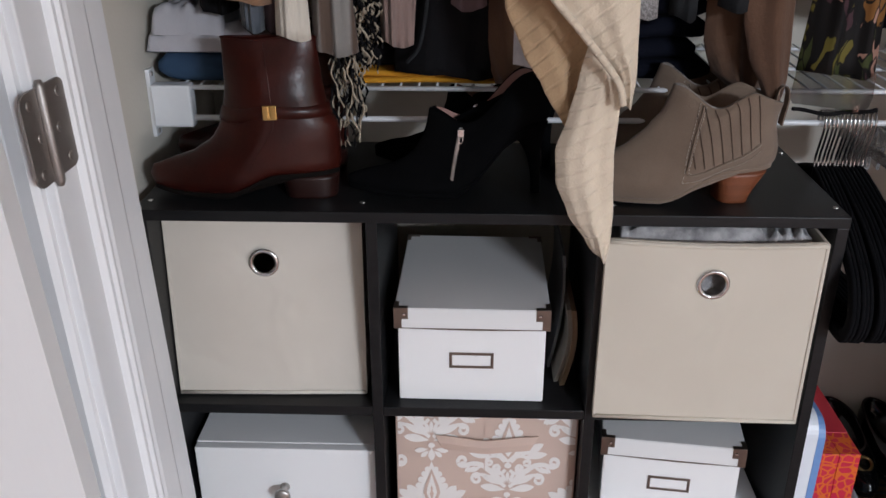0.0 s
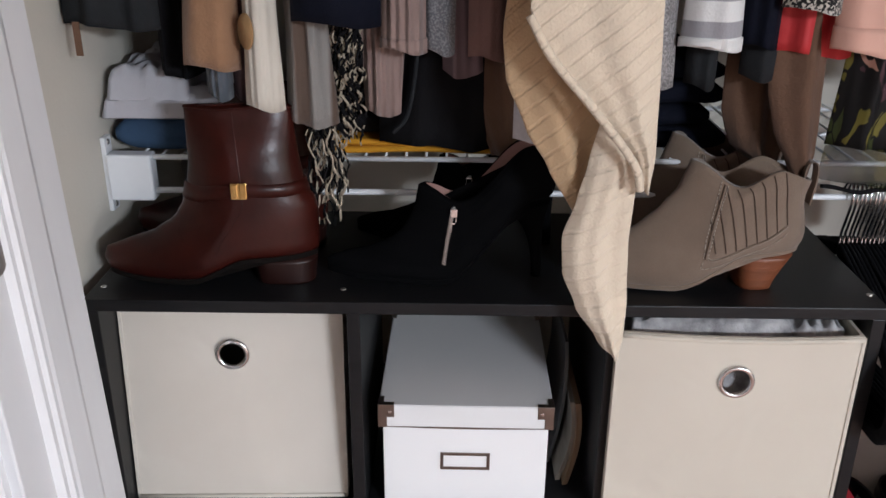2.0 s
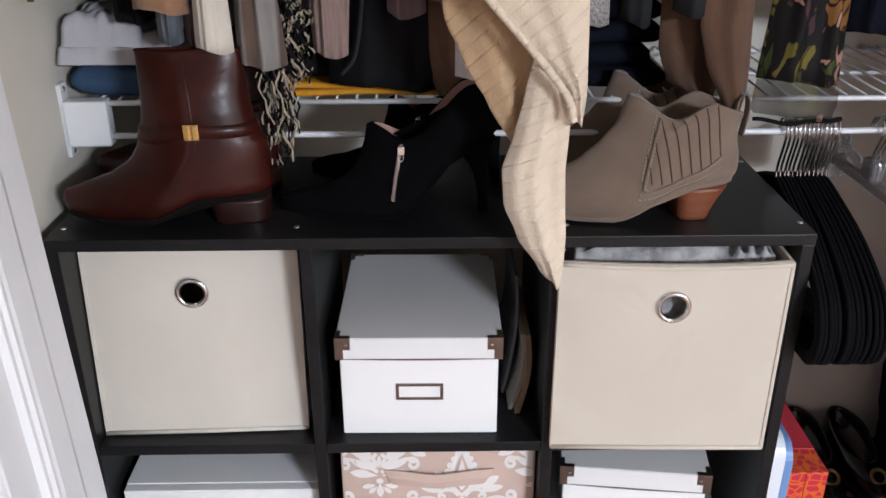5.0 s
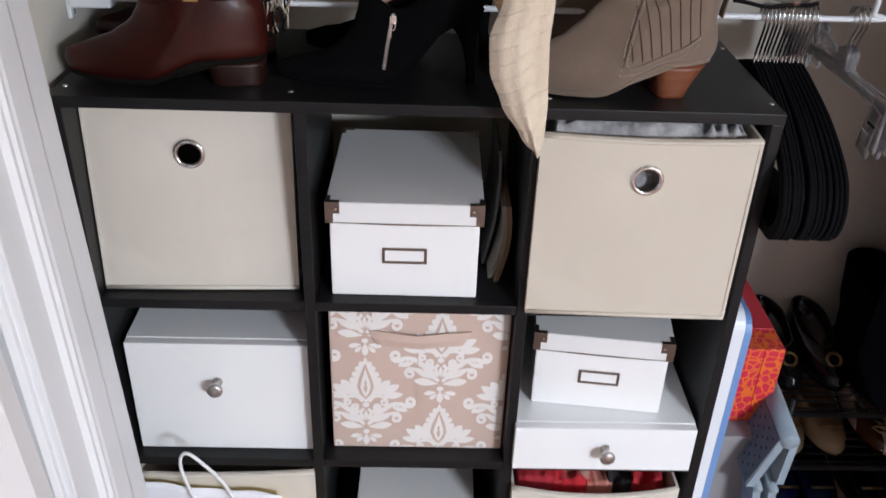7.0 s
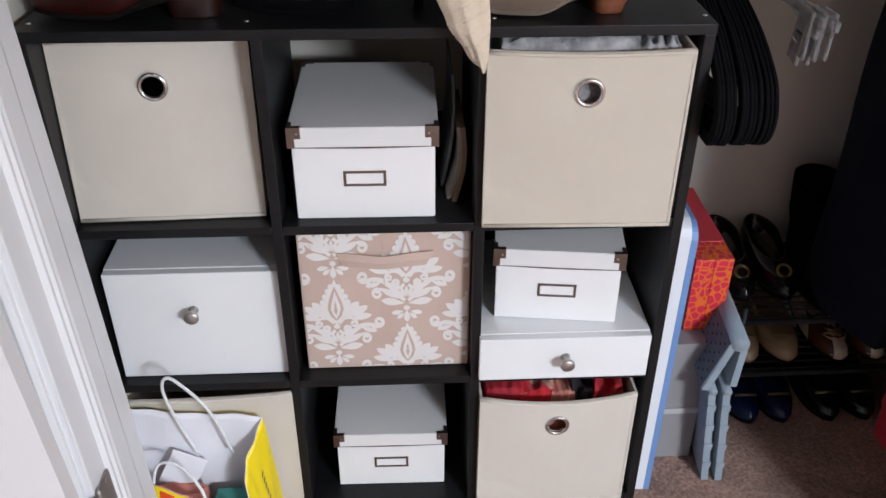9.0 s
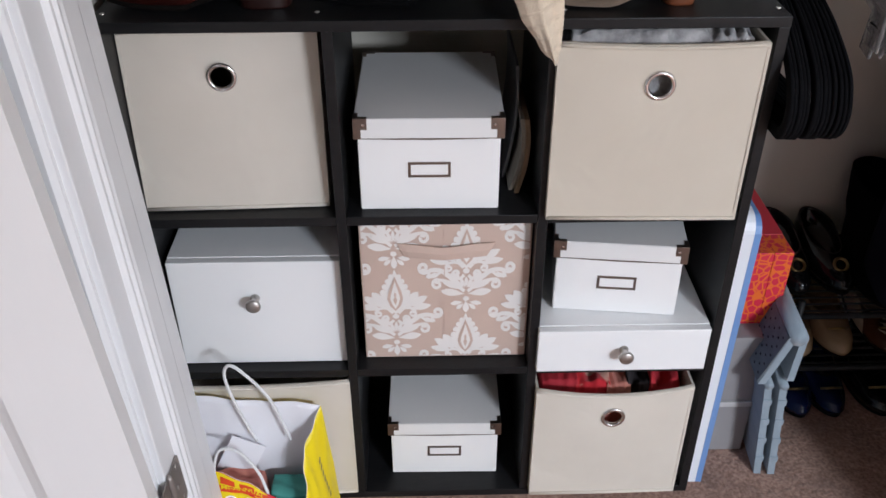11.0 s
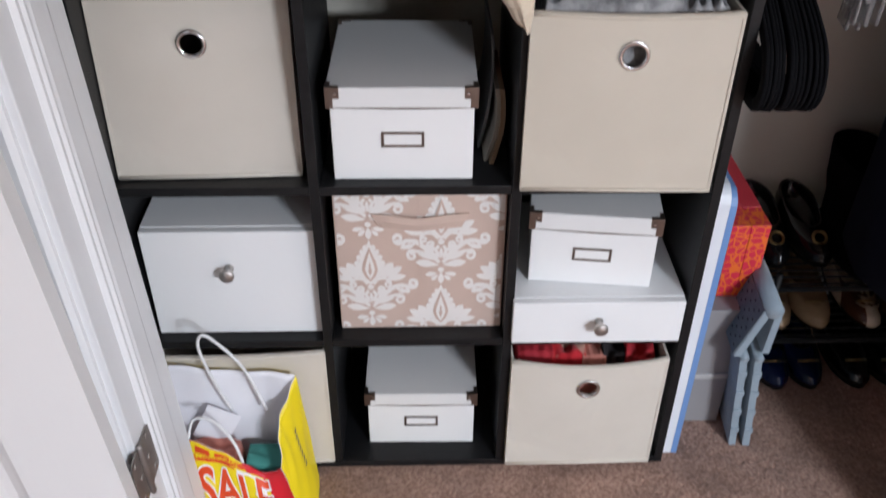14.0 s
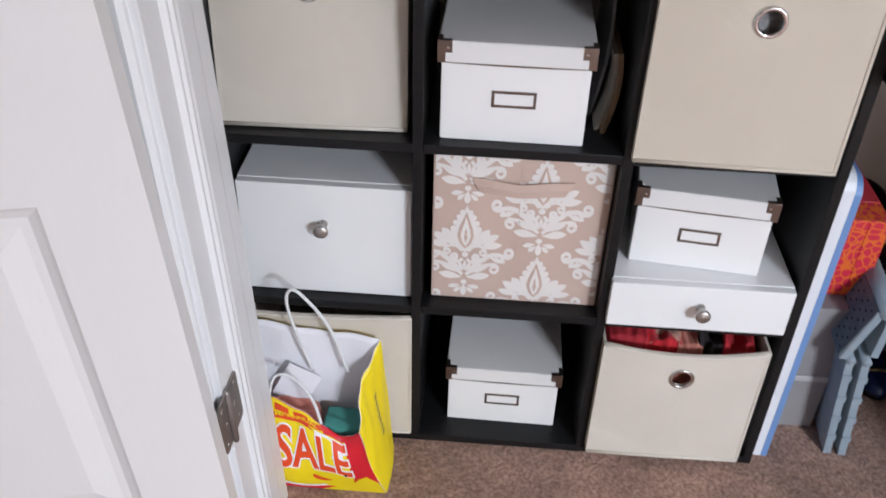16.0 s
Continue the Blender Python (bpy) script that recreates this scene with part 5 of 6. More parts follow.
# ---- hangers on the lower rod ----
def velvet_hanger(m, group):
    t = thing("velvet_hanger", "empty black velvet clothes hanger on a white rod", "hanger", m, group=group)
    hook = smooth_line([(0, 0.012, -0.012), (0, 0.017, 0.0), (0, 0.010, 0.012), (0, -0.004, 0.014), (0, -0.012, 0.002), (0, -0.010, -0.014), (0, -0.004, -0.034), (0, 0.002, -0.056), (0, 0.0, -0.082)], 6)
    part("hook", tube(hook, 0.0017, 8), M_CHROME, t, "chrome wire hook", smooth=True)
    outline = [(0, -0.075), (0.03, -0.083), (0.11, -0.110), (0.178, -0.148), (0.202, -0.180), (0.206, -0.208), (0.194, -0.229), (0.165, -0.236), (0.0, -0.238)]
    pts = [(0, y, z) for y, z in outline] + [(0, -y, z) for y, z in outline[-2:0:-1]]
    line = smooth_line(pts + [pts[0]], 5)
    rings = []
    for i, p in enumerate(line):
        d = (line[min(i + 1, len(line) - 1)] - line[max(i - 1, 0)]).normalized()
        side = Vector((1, 0, 0)).cross(d)
        wd = 0.0085
        rings.append([p + Vector((sx * 0.0028, 0, 0)) + side * sw * wd for sx, sw in ((-1, -0.8), (-1, 0.8), (-0.5, 1), (0.5, 1), (1, 0.8), (1, -0.8), (0.5, -1), (-0.5, -1))])
    part("frame", loft(rings), M_VELVET, t, smooth=True)
    return t


rnd = random.Random(3)
first = velvet_hanger(pose(0.463, 0.163, 0.989, 0, 0, -1), "velvet hangers")
for i in range(1, 13):
    copy_thing(first, pose(0.463 + 0.0056 * i + rnd.uniform(-0.0005, 0.0005), 0.163, 0.989, rnd.uniform(-0.7, 0.7), rnd.uniform(-0.3, 0.3), (-1.2, 0.4, 2.0)[i // 5] + 0.08 * (i % 5)))


def clip_hanger(m):
    t = thing("clip_hanger", "clear plastic trouser hanger with chrome hook and clips", "hanger", m, group="clear clip hangers")
    hook = smooth_line([(0, 0.012, -0.012), (0, 0.017, 0.0), (0, 0.010, 0.012), (0, -0.004, 0.014), (0, -0.012, 0.002), (0, -0.010, -0.014), (0, -0.002, -0.035), (0, 0, -0.07)], 6)
    part("hook", tube(hook, 0.0016, 8), M_CHROME, t, smooth=True)
    part("bar", block(-0.004, 0.004, -0.165, 0.165, -0.086, -0.070, 0.003), M_PLASTIC, t)
    part("neck", block(-0.0045, 0.0045, -0.016, 0.016, -0.075, -0.045, 0.004), M_PLASTIC, t)
    for s in (-1, 1):
        c = part("clip", block(-0.011, -0.005, s * 0.13 - 0.018, s * 0.13 + 0.018, -0.135, -0.066, 0.003), M_PLASTIC, t)
        part("clip_jaw", block(0.005, 0.011, s * 0.13 - 0.018, s * 0.13 + 0.018, -0.135, -0.066, 0.003), M_PLASTIC, c)
        part("spring", tube([(0.013, s * 0.13 - 0.008, -0.10), (-0.013, s * 0.13 - 0.008, -0.10), (-0.013, s * 0.13 + 0.008, -0.10), (0.013, s * 0.13 + 0.008, -0.10)], 0.002, 6), M_CHROME, c)
    return t


first = clip_hanger(pose(0.588, 0.163, 0.989, 2, 0, 4))
for i, a in ((1, 10), (2, -2)):
    copy_thing(first, pose(0.586 + 0.008 * i, 0.163, 0.989, 4 * i, 0, a))


# ---- clothes on the wire shelf ----
def folded(name, label, category, x0, x1, y0, y1, z0, z1, layers, material, seed=1):
    """A folded garment: soft layers with rounded, uneven front folds."""
    rnd = random.Random(seed)
    t = thing(name, label, category)
    h = (z1 - z0) / layers
    for k in range(layers):
        a, b = z0 + k * h, z0 + (k + 1) * h - 0.0006
        j = [rnd.uniform(-0.008, 0.008) for _ in range(3)]
        rings = []
        for i in range(17):
            u = i / 16
            x = x0 + j[0] + (x1 - x0 + j[1]) * u
            e = min(1, 9 * min(u, 1 - u)) ** 0.5
            wob = 0.004 * math.sin(7 * u + seed + k)
            f = y0 + j[2] + wob
            mid, r = (a + b) / 2 + 0.0015 * math.sin(9 * u + k) * (k > 0), (b - a) / 2 * (0.4 + 0.6 * e)
            front = [(x, f + r - r * math.cos(q), mid + r * math.sin(q)) for q in np.linspace(-math.pi / 2, math.pi / 2, 9)]
            rings.append(front + [(x, y1, mid + r), (x, y1, mid - r)])
        part("fold", loft(rings), material, t, smooth=True)
    return t


M_DENIM = mat("blue_denim", (0.045, 0.085, 0.15), 0.9, 0, (0.03, 0.055, 0.10), 14, 0.4, 600, spec=0.1)
M_NAVY = mat("navy_cloth", (0.007, 0.008, 0.016), 0.9, 0, (0.005, 0.006, 0.011), 14, 0.3, 500, spec=0.1)
M_BLACKC = mat("black_cloth", (0.006, 0.006, 0.007), 0.9, 0, (0.010, 0.009, 0.010), 14, 0.3, 500, spec=0.1)
M_LILAC = mat("pale_grey_jersey", (0.52, 0.51, 0.54), 0.9, 0, (0.44, 0.43, 0.46), 9, 0.2, 400, spec=0.1)
M_MUSTARD = mat("mustard_knit", (0.62, 0.29, 0.03), 0.9, 0, (0.50, 0.22, 0.02), 14, 0.4, 300, spec=0.1)
M_CAMEL = mat("camel_wool", (0.33, 0.185, 0.105), 0.95, 0, (0.28, 0.15, 0.085), 12, 0.5, 300, sheen=0.3, spec=0.08)
M_CREAM = weave("cream_rib_knit", (0.64, 0.59, 0.51), (0.58, 0.53, 0.45), 0.007, 0.95, 0.28, "X")
M_PATCH = mat("tan_suede_patch", (0.36, 0.21, 0.09), 0.9, 0, (0.29, 0.16, 0.07), 20, 0.4, 400)
M_GREYKNIT = weave("slate_rib_knit", (0.13, 0.145, 0.165), (0.09, 0.10, 0.12), 0.008, 0.95, 0.8, "X")
M_STRIPE = flecked("taupe_striped_knit", (0.235, 0.22, 0.205), (0.10, 0.068, 0.052), 8.5, 0.95, "X", 0.45, 0.8)
M_BOUCLE = flecked("black_cream_boucle", (0.010, 0.010, 0.010), (0.55, 0.48, 0.38), 210, 0.95, None, 0.52, 0.58)
M_TWEED = flecked("black_cream_tweed", (0.015, 0.015, 0.015), (0.60, 0.56, 0.50), 330, 0.95, None, 0.50, 0.54)
M_ROSE = weave("rose_taupe_knit", (0.33, 0.23, 0.20), (0.24, 0.165, 0.145), 0.010, 0.95, 1.0, "X")
M_MELANGE = flecked("grey_melange_knit", (0.16, 0.165, 0.18), (0.30, 0.30, 0.31), 420, 0.95, None, 0.45, 0.6)
M_MAUVE = mat("mauve_jersey", (0.19, 0.135, 0.145), 0.9, 0, (0.14, 0.10, 0.11), 9, 0.2, 400, spec=0.1)
M_DUSTY = mat("dusty_rose_knit", (0.27, 0.16, 0.14), 0.9, 0, (0.2, 0.12, 0.105), 12, 0.3, 300, spec=0.1)
M_COCOA = mat("cocoa_suede_cloth", (0.150, 0.085, 0.055), 0.95, 0, (0.105, 0.058, 0.038), 8, 0.4, 350, sheen=0.2, spec=0.08)
M_LACE = mat("white_lace", (0.70, 0.68, 0.70), 0.95, 0, (0.55, 0.53, 0.55), 60, 0.9, 160, spec=0.1)


def rib_knit(name, colour, period, angle, depth=0.0019):
    """Knit with broad flat ribs parted by narrow grooves, and small stitches."""
    m = mat(name, colour, 0.95, 0, tuple(c * 0.93 for c in colour), 26, 0, 700, sheen=0.3, spec=0.1)
    nt = m.node_tree
    b = nt.nodes["Principled BSDF"]
    tc = nt.nodes.new("ShaderNodeTexCoord")
    mp = nt.nodes.new("ShaderNodeMapping")
    mp.inputs["Rotation"].default_value = (0, radians(angle), 0)
    w = nt.nodes.new("ShaderNodeTexWave")
    w.bands_direction = "X"
    w.inputs["Scale"].default_value = 0.314 / period
    w.inputs["Distortion"].default_value = 0.5
    w.inputs["Detail"].default_value = 1
    w.inputs["Detail Scale"].default_value = 1.2
    groove = nt.nodes.new("ShaderNodeMapRange")
    groove.interpolation_type = "SMOOTHSTEP"
    groove.inputs[1].default_value, groove.inputs[2].default_value = 0.0, 0.22
    v = nt.nodes.new("ShaderNodeTexVoronoi")
    v.inputs["Scale"].default_value = 330
    nt.links.new(tc.outputs["Object"], mp.inputs[0])
    nt.links.new(mp.outputs[0], w.inputs["Vector"])
    nt.links.new(mp.outputs[0], v.inputs["Vector"])
    nt.links.new(w.outputs["Fac"], groove.inputs[0])
    last = None
    for node, strength, height in ((v.outputs["Distance"], 0.5, 0.0012), (groove.outputs[0], 0.6, depth)):
        bp = nt.nodes.new("ShaderNodeBump")
        bp.inputs["Strength"].default_value, bp.inputs["Distance"].default_value = strength, height
        nt.links.new(node, bp.inputs["Height"])
        if last:
            nt.links.new(last.outputs[0], bp.inputs["Normal"])
        last = bp
    nt.links.new(last.outputs[0], b.inputs["Normal"])
    return m


M_SWEATER = rib_knit("cream_rib_lapel", (0.70, 0.585, 0.45), 0.0155, -50)
M_SWEATERT = rib_knit("cream_rib_corner", (0.72, 0.605, 0.47), 0.0172, -66)
# same cream knit, with the inner fold's warm shade put into its colour
M_SWEATER_SHADED = rib_knit("cream_rib_shaded", (0.50, 0.34, 0.20), 0.0165, -46)
M_SILVER = flecked("silver_grey_knit", (0.16, 0.15, 0.15), (0.36, 0.345, 0.34), 420, 0.8, None, 0.42, 0.62)
M_BAND = flecked("white_grey_stripe", (0.74, 0.73, 0.71), (0.33, 0.32, 0.335), 8.2, 0.9, "Z", 0.55, 0.62)
M_CHAR = mat("charcoal_cloth", (0.026, 0.028, 0.03), 0.92, 0, (0.018, 0.019, 0.021), 12, 0.3, 400, spec=0.1)
M_REDCH = mat("red_chiffon", (0.52, 0.03, 0.03), 0.7, 0, (0.42, 0.02, 0.025), 9, 0.15, 300)
M_PINK = mat("blush_crepe", (0.72, 0.42, 0.33), 0.8, 0, (0.66, 0.375, 0.29), 6, 0.15, 500)


def floral(name="dark_floral_chiffon", clear=0.0):
    """Leaves and petals of several colours on a black ground, with dark outlines."""
    m = mat(name, (0.02, 0.018, 0.018), 0.7, spec=0.15)
    nt = m.node_tree
    b = nt.nodes["Principled BSDF"]
    tc = nt.nodes.new("ShaderNodeTexCoord")
    mp = nt.nodes.new("ShaderNodeMapping")
    mp.inputs["Rotation"].default_value = (0, radians(28), 0)
    mp.inputs["Scale"].default_value = (1.0, 1.0, 0.55)
    ns = nt.nodes.new("ShaderNodeTexNoise")
    ns.inputs["Scale"].default_value = 30
    ad = nt.nodes.new("ShaderNodeMixRGB")
    ad.inputs[0].default_value = 0.05
    nt.links.new(tc.outputs["Object"], mp.inputs[0])
    nt.links.new(mp.outputs[0], ns.inputs["Vector"])
    nt.links.new(mp.outputs[0], ad.inputs[1])
    nt.links.new(ns.outputs["Color"], ad.inputs[2])
    cells = []
    for feature in ("F1", "DISTANCE_TO_EDGE"):
        v = nt.nodes.new("ShaderNodeTexVoronoi")
        v.feature = feature
        v.inputs["Scale"].default_value = 76
        nt.links.new(ad.outputs[0], v.inputs["Vector"])
        cells.append(v)
    r = nt.nodes.new("ShaderNodeValToRGB")
    r.color_ramp.interpolation = "CONSTANT"
    e = r.color_ramp.elements
    e[0].position, e[0].color = 0.0, (0.010, 0.009, 0.009, 1)
    e[1].position, e[1].color = 0.30, (0.13, 0.11, 0.025, 1)
    for p, c in ((0.44, (0.010, 0.009, 0.009, 1)), (0.58, (0.36, 0.20, 0.15, 1)), (0.64, (0.05, 0.06, 0.022, 1)), (0.73, (0.010, 0.009, 0.009, 1)), (0.83, (0.22, 0.10, 0.03, 1)), (0.90, (0.06, 0.03, 0.035, 1))):
        k = e.new(p)
        k.color = c
    sep = nt.nodes.new("ShaderNodeSeparateColor")
    nt.links.new(cells[0].outputs["Color"], sep.inputs[0])
    nt.links.new(sep.outputs[0], r.inputs[0])
    line = nt.nodes.new("ShaderNodeMapRange")
    line.inputs[1].default_value, line.inputs[2].default_value = 0.05, 0.11
    nt.links.new(cells[1].outputs["Distance"], line.inputs[0])
    mix = nt.nodes.new("ShaderNodeMix")
    mix.data_type = "RGBA"
    mix.inputs[6].default_value = (0.010, 0.009, 0.009, 1)
    nt.links.new(line.outputs[0], mix.inputs[0])
    nt.links.new(r.outputs[0], mix.inputs[7])
    nt.links.new(mix.outputs[2], b.inputs["Base Color"])
    b.inputs["Alpha"].default_value = 1 - clear
    return m


M_SHEER = floral("sheer_floral_chiffon", 0.62)
M_FLORAL = floral()
M_FLORAL2 = flecked("orange_green_print", (0.60, 0.11, 0.02), (0.13, 0.22, 0.03), 26, 0.7, None, 0.50, 0.53)

DECK = 1.034
folded("folded_jeans", "folded blue denim jeans on a white wire shelf", "jeans", -0.466, -0.300, 0.175, 0.42, DECK, 1.078, 1, M_DENIM, 2)
t = thing("folded_shirt", "rumpled pale grey jersey top piled on folded jeans", "folded top")
crumple("body", "", "", -0.469, -0.300, 0.162, 0.42, 1.079, 1.112, M_LILAC, 3, 44, 0.009, t)
crumple("sleeve", "", "", -0.462, -0.360, 0.168, 0.36, 1.100, 1.137, M_LILAC, 8, 34, 0.008, t)
folded("folded_sweater", "folded mustard yellow sweater on a white wire shelf", "sweater", -0.195, 0.030, 0.175, 0.42, DECK, 1.052, 2, M_MUSTARD, 4)
folded("folded_trousers", "folded black trousers stacked on a mustard sweater", "trousers", -0.200, 0.045, 0.185, 0.42, 1.053, 1.150, 3, M_BLACKC, 5)
folded("folded_jeans", "stack of folded dark navy jeans on a white wire shelf", "jeans", 0.135, 0.300, 0.200, 0.43, DECK, 1.150, 4, M_NAVY, 6)


# ---- hanging clothes ----
def cloth(left, right, y, thick, waves=2.0, amp=0.006, phase=0.0, nz=26, nx=22, swell=0.0):
    """A hanging cloth: level loops between two edge lines given as (height, x) pairs."""
    z0, z1 = left[0][0], left[-1][0]
    rings = []
    for i in range(nz + 1):
        z = z0 + (z1 - z0) * i / nz
        a, b = curve_at(left, z), curve_at(right, z)
        fall = min(1, (z1 - z) / 0.15 + 0.25)
        front, back = [], []
        for k in range(nx + 1):
            u = k / nx
            x = a + (b - a) * u
            w = amp * fall * (math.sin(math.tau * waves * u + phase + 0.8 * math.sin(14 * z)) + 0.35 * math.sin(math.tau * waves * 2.3 * u + 2 * phase))
            e = max(0.03, 1 - abs(2 * u - 1) ** 3)
            front.append((x, y + w - thick / 2 * e - swell * math.sin(math.pi * u), z + 0.004 * math.sin(5 * u + phase) * (i == 0)))
            back.append((x, y + w + thick / 2 * e, z + 0.004 * math.sin(5 * u + phase) * (i == 0)))
        rings.append(front + back[::-1])
    return loft(rings)


def upper_body(x, t, material, z0=1.30):
    """The rest of a garment, above and behind its hanging end."""
    rings = []
    for i in range(13):
        u = i / 12
        y = -0.062 + 0.455 * u
        top = 1.70 - 0.30 * abs(u - 0.5) ** 1.2 * 2 * 0.55
        w = 0.017 + 0.006 * math.sin(9 * u + x * 40)
        rings.append([(x - w, y, z0), (x + w, y, z0 + 0.004), (x + w * 0.9, y, top - 0.02), (x, y, top), (x - w * 0.9, y, top - 0.02)])
    part("body", loft(rings), material, t, smooth=True)


UPPER_X = []


def sleeve_garment(name, label, category, x0, x1, zb, y, depth, material, phase=0.0, waves=1.5, amp=0.003, group="hanging clothes", cuff=None, body=True, flare=0.0, skew=0.0):
    t = thing(name, label, category, group=group)
    cx, hw = (x0 + x1) / 2, (x1 - x0) / 2
    left = [(zb, x0), (zb + 0.1, x0 + flare + skew * 0.4), (1.36, x0 + flare + skew), (1.58, cx - 0.016)]
    right = [(zb, x1), (zb + 0.1, x1 - flare + skew * 0.4), (1.36, x1 - flare + skew), (1.58, cx + 0.016)]
    part("sleeve", cloth(left, right, y, depth, waves, amp, phase), material, t, smooth=True)
    if cuff:
        part("cuff", cloth([(zb - 0.001, x0 - 0.0015), (zb + cuff, x0 - 0.0015)], [(zb - 0.001, x1 + 0.0015), (zb + cuff, x1 + 0.0015)], y, depth + 0.003, waves, amp, phase, 4), material, t, smooth=True)
    if body:
        upper_body(cx, t, material)
        UPPER_X.append(cx)
    return t


t = sleeve_garment("dark_blouse", "dark grey blouse hanging in deep shade", "blouse", -0.470, -0.362, 1.200, 0.10, 0.05, M_CHAR, 0.4, 2, 0.006)
part("paper_tag", block(-0.452, -0.444, 0.0765, 0.0775, 1.170, 1.207, 0.0003), M_COCOA, t, "brown paper tag")
sleeve_garment("dark_jacket", "black jacket hanging on the closet rail", "jacket", -0.392, -0.338, 1.135, 0.17, 0.05, M_BLACKC, 1.4, 2, 0.006)
sleeve_garment("camel_coat", "camel wool coat sleeve hanging on the closet rail", "coat", -0.336, -0.272, 1.160, 0.080, 0.042, M_CAMEL, 0.2, 1, 0.0015, flare=0.003, skew=0.012)
sleeve_garment("slate_cardigan", "slate grey ribbed cardigan hanging behind a camel coat", "cardigan", -0.318, -0.288, 1.122, 0.100, 0.030, M_GREYKNIT, 0.9, 1, 0.002)
sleeve_garment("plum_shirt", "dark plum top hanging behind a camel coat", "shirt", -0.290, -0.266, 1.120, 0.112, 0.026, M_MAUVE, 1.9, 1, 0.002)
t = sleeve_garment("cream_cardigan", "cream knitted cardigan with a tan elbow patch", "cardigan", -0.266, -0.222, 1.119, 0.062, 0.036, M_CREAM, 0.5, 1.5, 0.002, flare=0.004)
bm = lathe([(0.0125, 0), (0.012, 0.0012), (0.0001, 0.002)], None, 24)
bmesh.ops.scale(bm, vec=(1, 1.55, 1), verts=bm.verts)
ob = part("elbow_patch", bm, M_PATCH, t, "oval tan suede patch", smooth=True)
ob.matrix_basis = pose(-0.2565, 0.0465, 1.203, 90, 0, -38)
sleeve_garment("striped_cardigan", "taupe and brown striped knit cardigan", "cardigan", -0.226, -0.166, 1.097, 0.085, 0.040, M_STRIPE, 1.2, 2.5, 0.004, flare=0.006, skew=-0.006)
sleeve_garment("navy_coat", "plain navy coat hanging on the closet rail", "coat", -0.208, -0.114, 1.213, 0.045, 0.050, M_NAVY, 0.3, 1.5, 0.002)


M_YARN = mat("cream_yarn", (0.46, 0.39, 0.30), 0.95, 0, (0.30, 0.25, 0.19), 90, 0.4, 400, spec=0.1)


def fringed_scarf():
    t = thing("fringed_scarf", "black and cream boucle scarf with a long fringe", "scarf", group="hanging clothes")
    part("band", cloth([(1.205, -0.186), (1.36, -0.184), (1.58, -0.170)], [(1.205, -0.130), (1.36, -0.136), (1.58, -0.150)], 0.105, 0.02, 2, 0.004, 0.7), M_BOUCLE, t, smooth=True)
    rnd = random.Random(12)
    bm = bmesh.new()
    for i in range(74):
        x = -0.196 + 0.046 * rnd.random() + (0.012 if i % 3 == 0 else 0)
        y = 0.090 + 0.035 * rnd.random()
        low = 0.958 + 0.07 * rnd.random() if x < -0.162 else 1.06 + 0.06 * rnd.random()
        n = 31
        ph, top = rnd.uniform(0, 6), 1.215
        pts = []
        for k in range(n):
            u = k / (n - 1)
            pts.append((x - 0.006 * u + 0.0075 * u ** 0.5 * math.sin(13 * u + ph) + 0.002 * math.sin(47 * u + 2 * ph), y + 0.006 * math.cos(9 * u + ph), top + (low - top) * u))
        start = 0
        while start < n - 1:
            stop = min(n - 1, start + rnd.choice((1, 2, 2, 3)))
            before = len(bm.faces)
            tube(pts[start:stop + 1], [0.0008 + 0.0006 * (0 < k < stop - start) + 0.0004 * rnd.random() for k in range(stop - start + 1)], 5, bm)
            bm.faces.ensure_lookup_table()
            shade = 1 if rnd.random() < 0.42 else 0
            for f in bm.faces[before:]:
                f.material_index = shade
            start = stop
    tagged(part("fringe", bm, (M_BLACKC, M_YARN), t, "knotted black and cream fringe", smooth=True), kind="stuff")


fringed_scarf()
sleeve_garment("rose_sweater", "rose-taupe openwork knit sweater", "sweater", -0.117, -0.068, 1.181, 0.080, 0.040, M_ROSE, 0.4, 1, 0.0015, cuff=0.012)
sleeve_garment("rose_cardigan", "rose-taupe knit cardigan end hanging in a point", "cardigan", -0.140, -0.098, 1.100, 0.118, 0.022, M_ROSE, 1.4, 1.5, 0.003, flare=-0.006)
sleeve_garment("melange_sweater", "grey melange knit sweater", "sweater", -0.072, -0.035, 1.176, 0.095, 0.036, M_MELANGE, 0.8, 1, 0.002)
sleeve_garment("mauve_shirt", "mauve jersey top hanging on the closet rail", "shirt", -0.050, -0.004, 1.148, 0.112, 0.030, M_MAUVE, 2.2, 1.5, 0.005, skew=-0.01)
sleeve_garment("dusty_sweater", "dusty rose sweater hanging on the closet rail", "sweater", -0.022, 0.024, 1.168, 0.100, 0.034, M_DUSTY, 0.1, 1.5, 0.003)
t = sleeve_garment("black_dress", "long black dress hanging on the closet rail", "dress", -0.128, 0.018, 1.053, 0.148, 0.030, M_BLACKC, 0.6, 2, 0.006, skew=0.01)
part("piping", tube(smooth_line([(-0.078, 0.120, 1.26), (-0.079, 0.118, 1.17), (-0.090, 0.118, 1.10), (-0.108, 0.119, 1.075)], 8), 0.0024, 6), M_CHAR, t, smooth=True)
t = thing("cocoa_scarf", "cocoa brown suede scarf end hanging loose", "scarf", group="hanging clothes")
part("drape", cloth([(1.040, 0.010), (1.10, -0.012), (1.17, -0.020), (1.36, -0.012), (1.58, 0.0)], [(1.040, 0.072), (1.10, 0.066), (1.17, 0.06), (1.36, 0.045), (1.58, 0.03)], 0.135, 0.016, 1.5, 0.006, 0.4), M_COCOA, t, smooth=True)
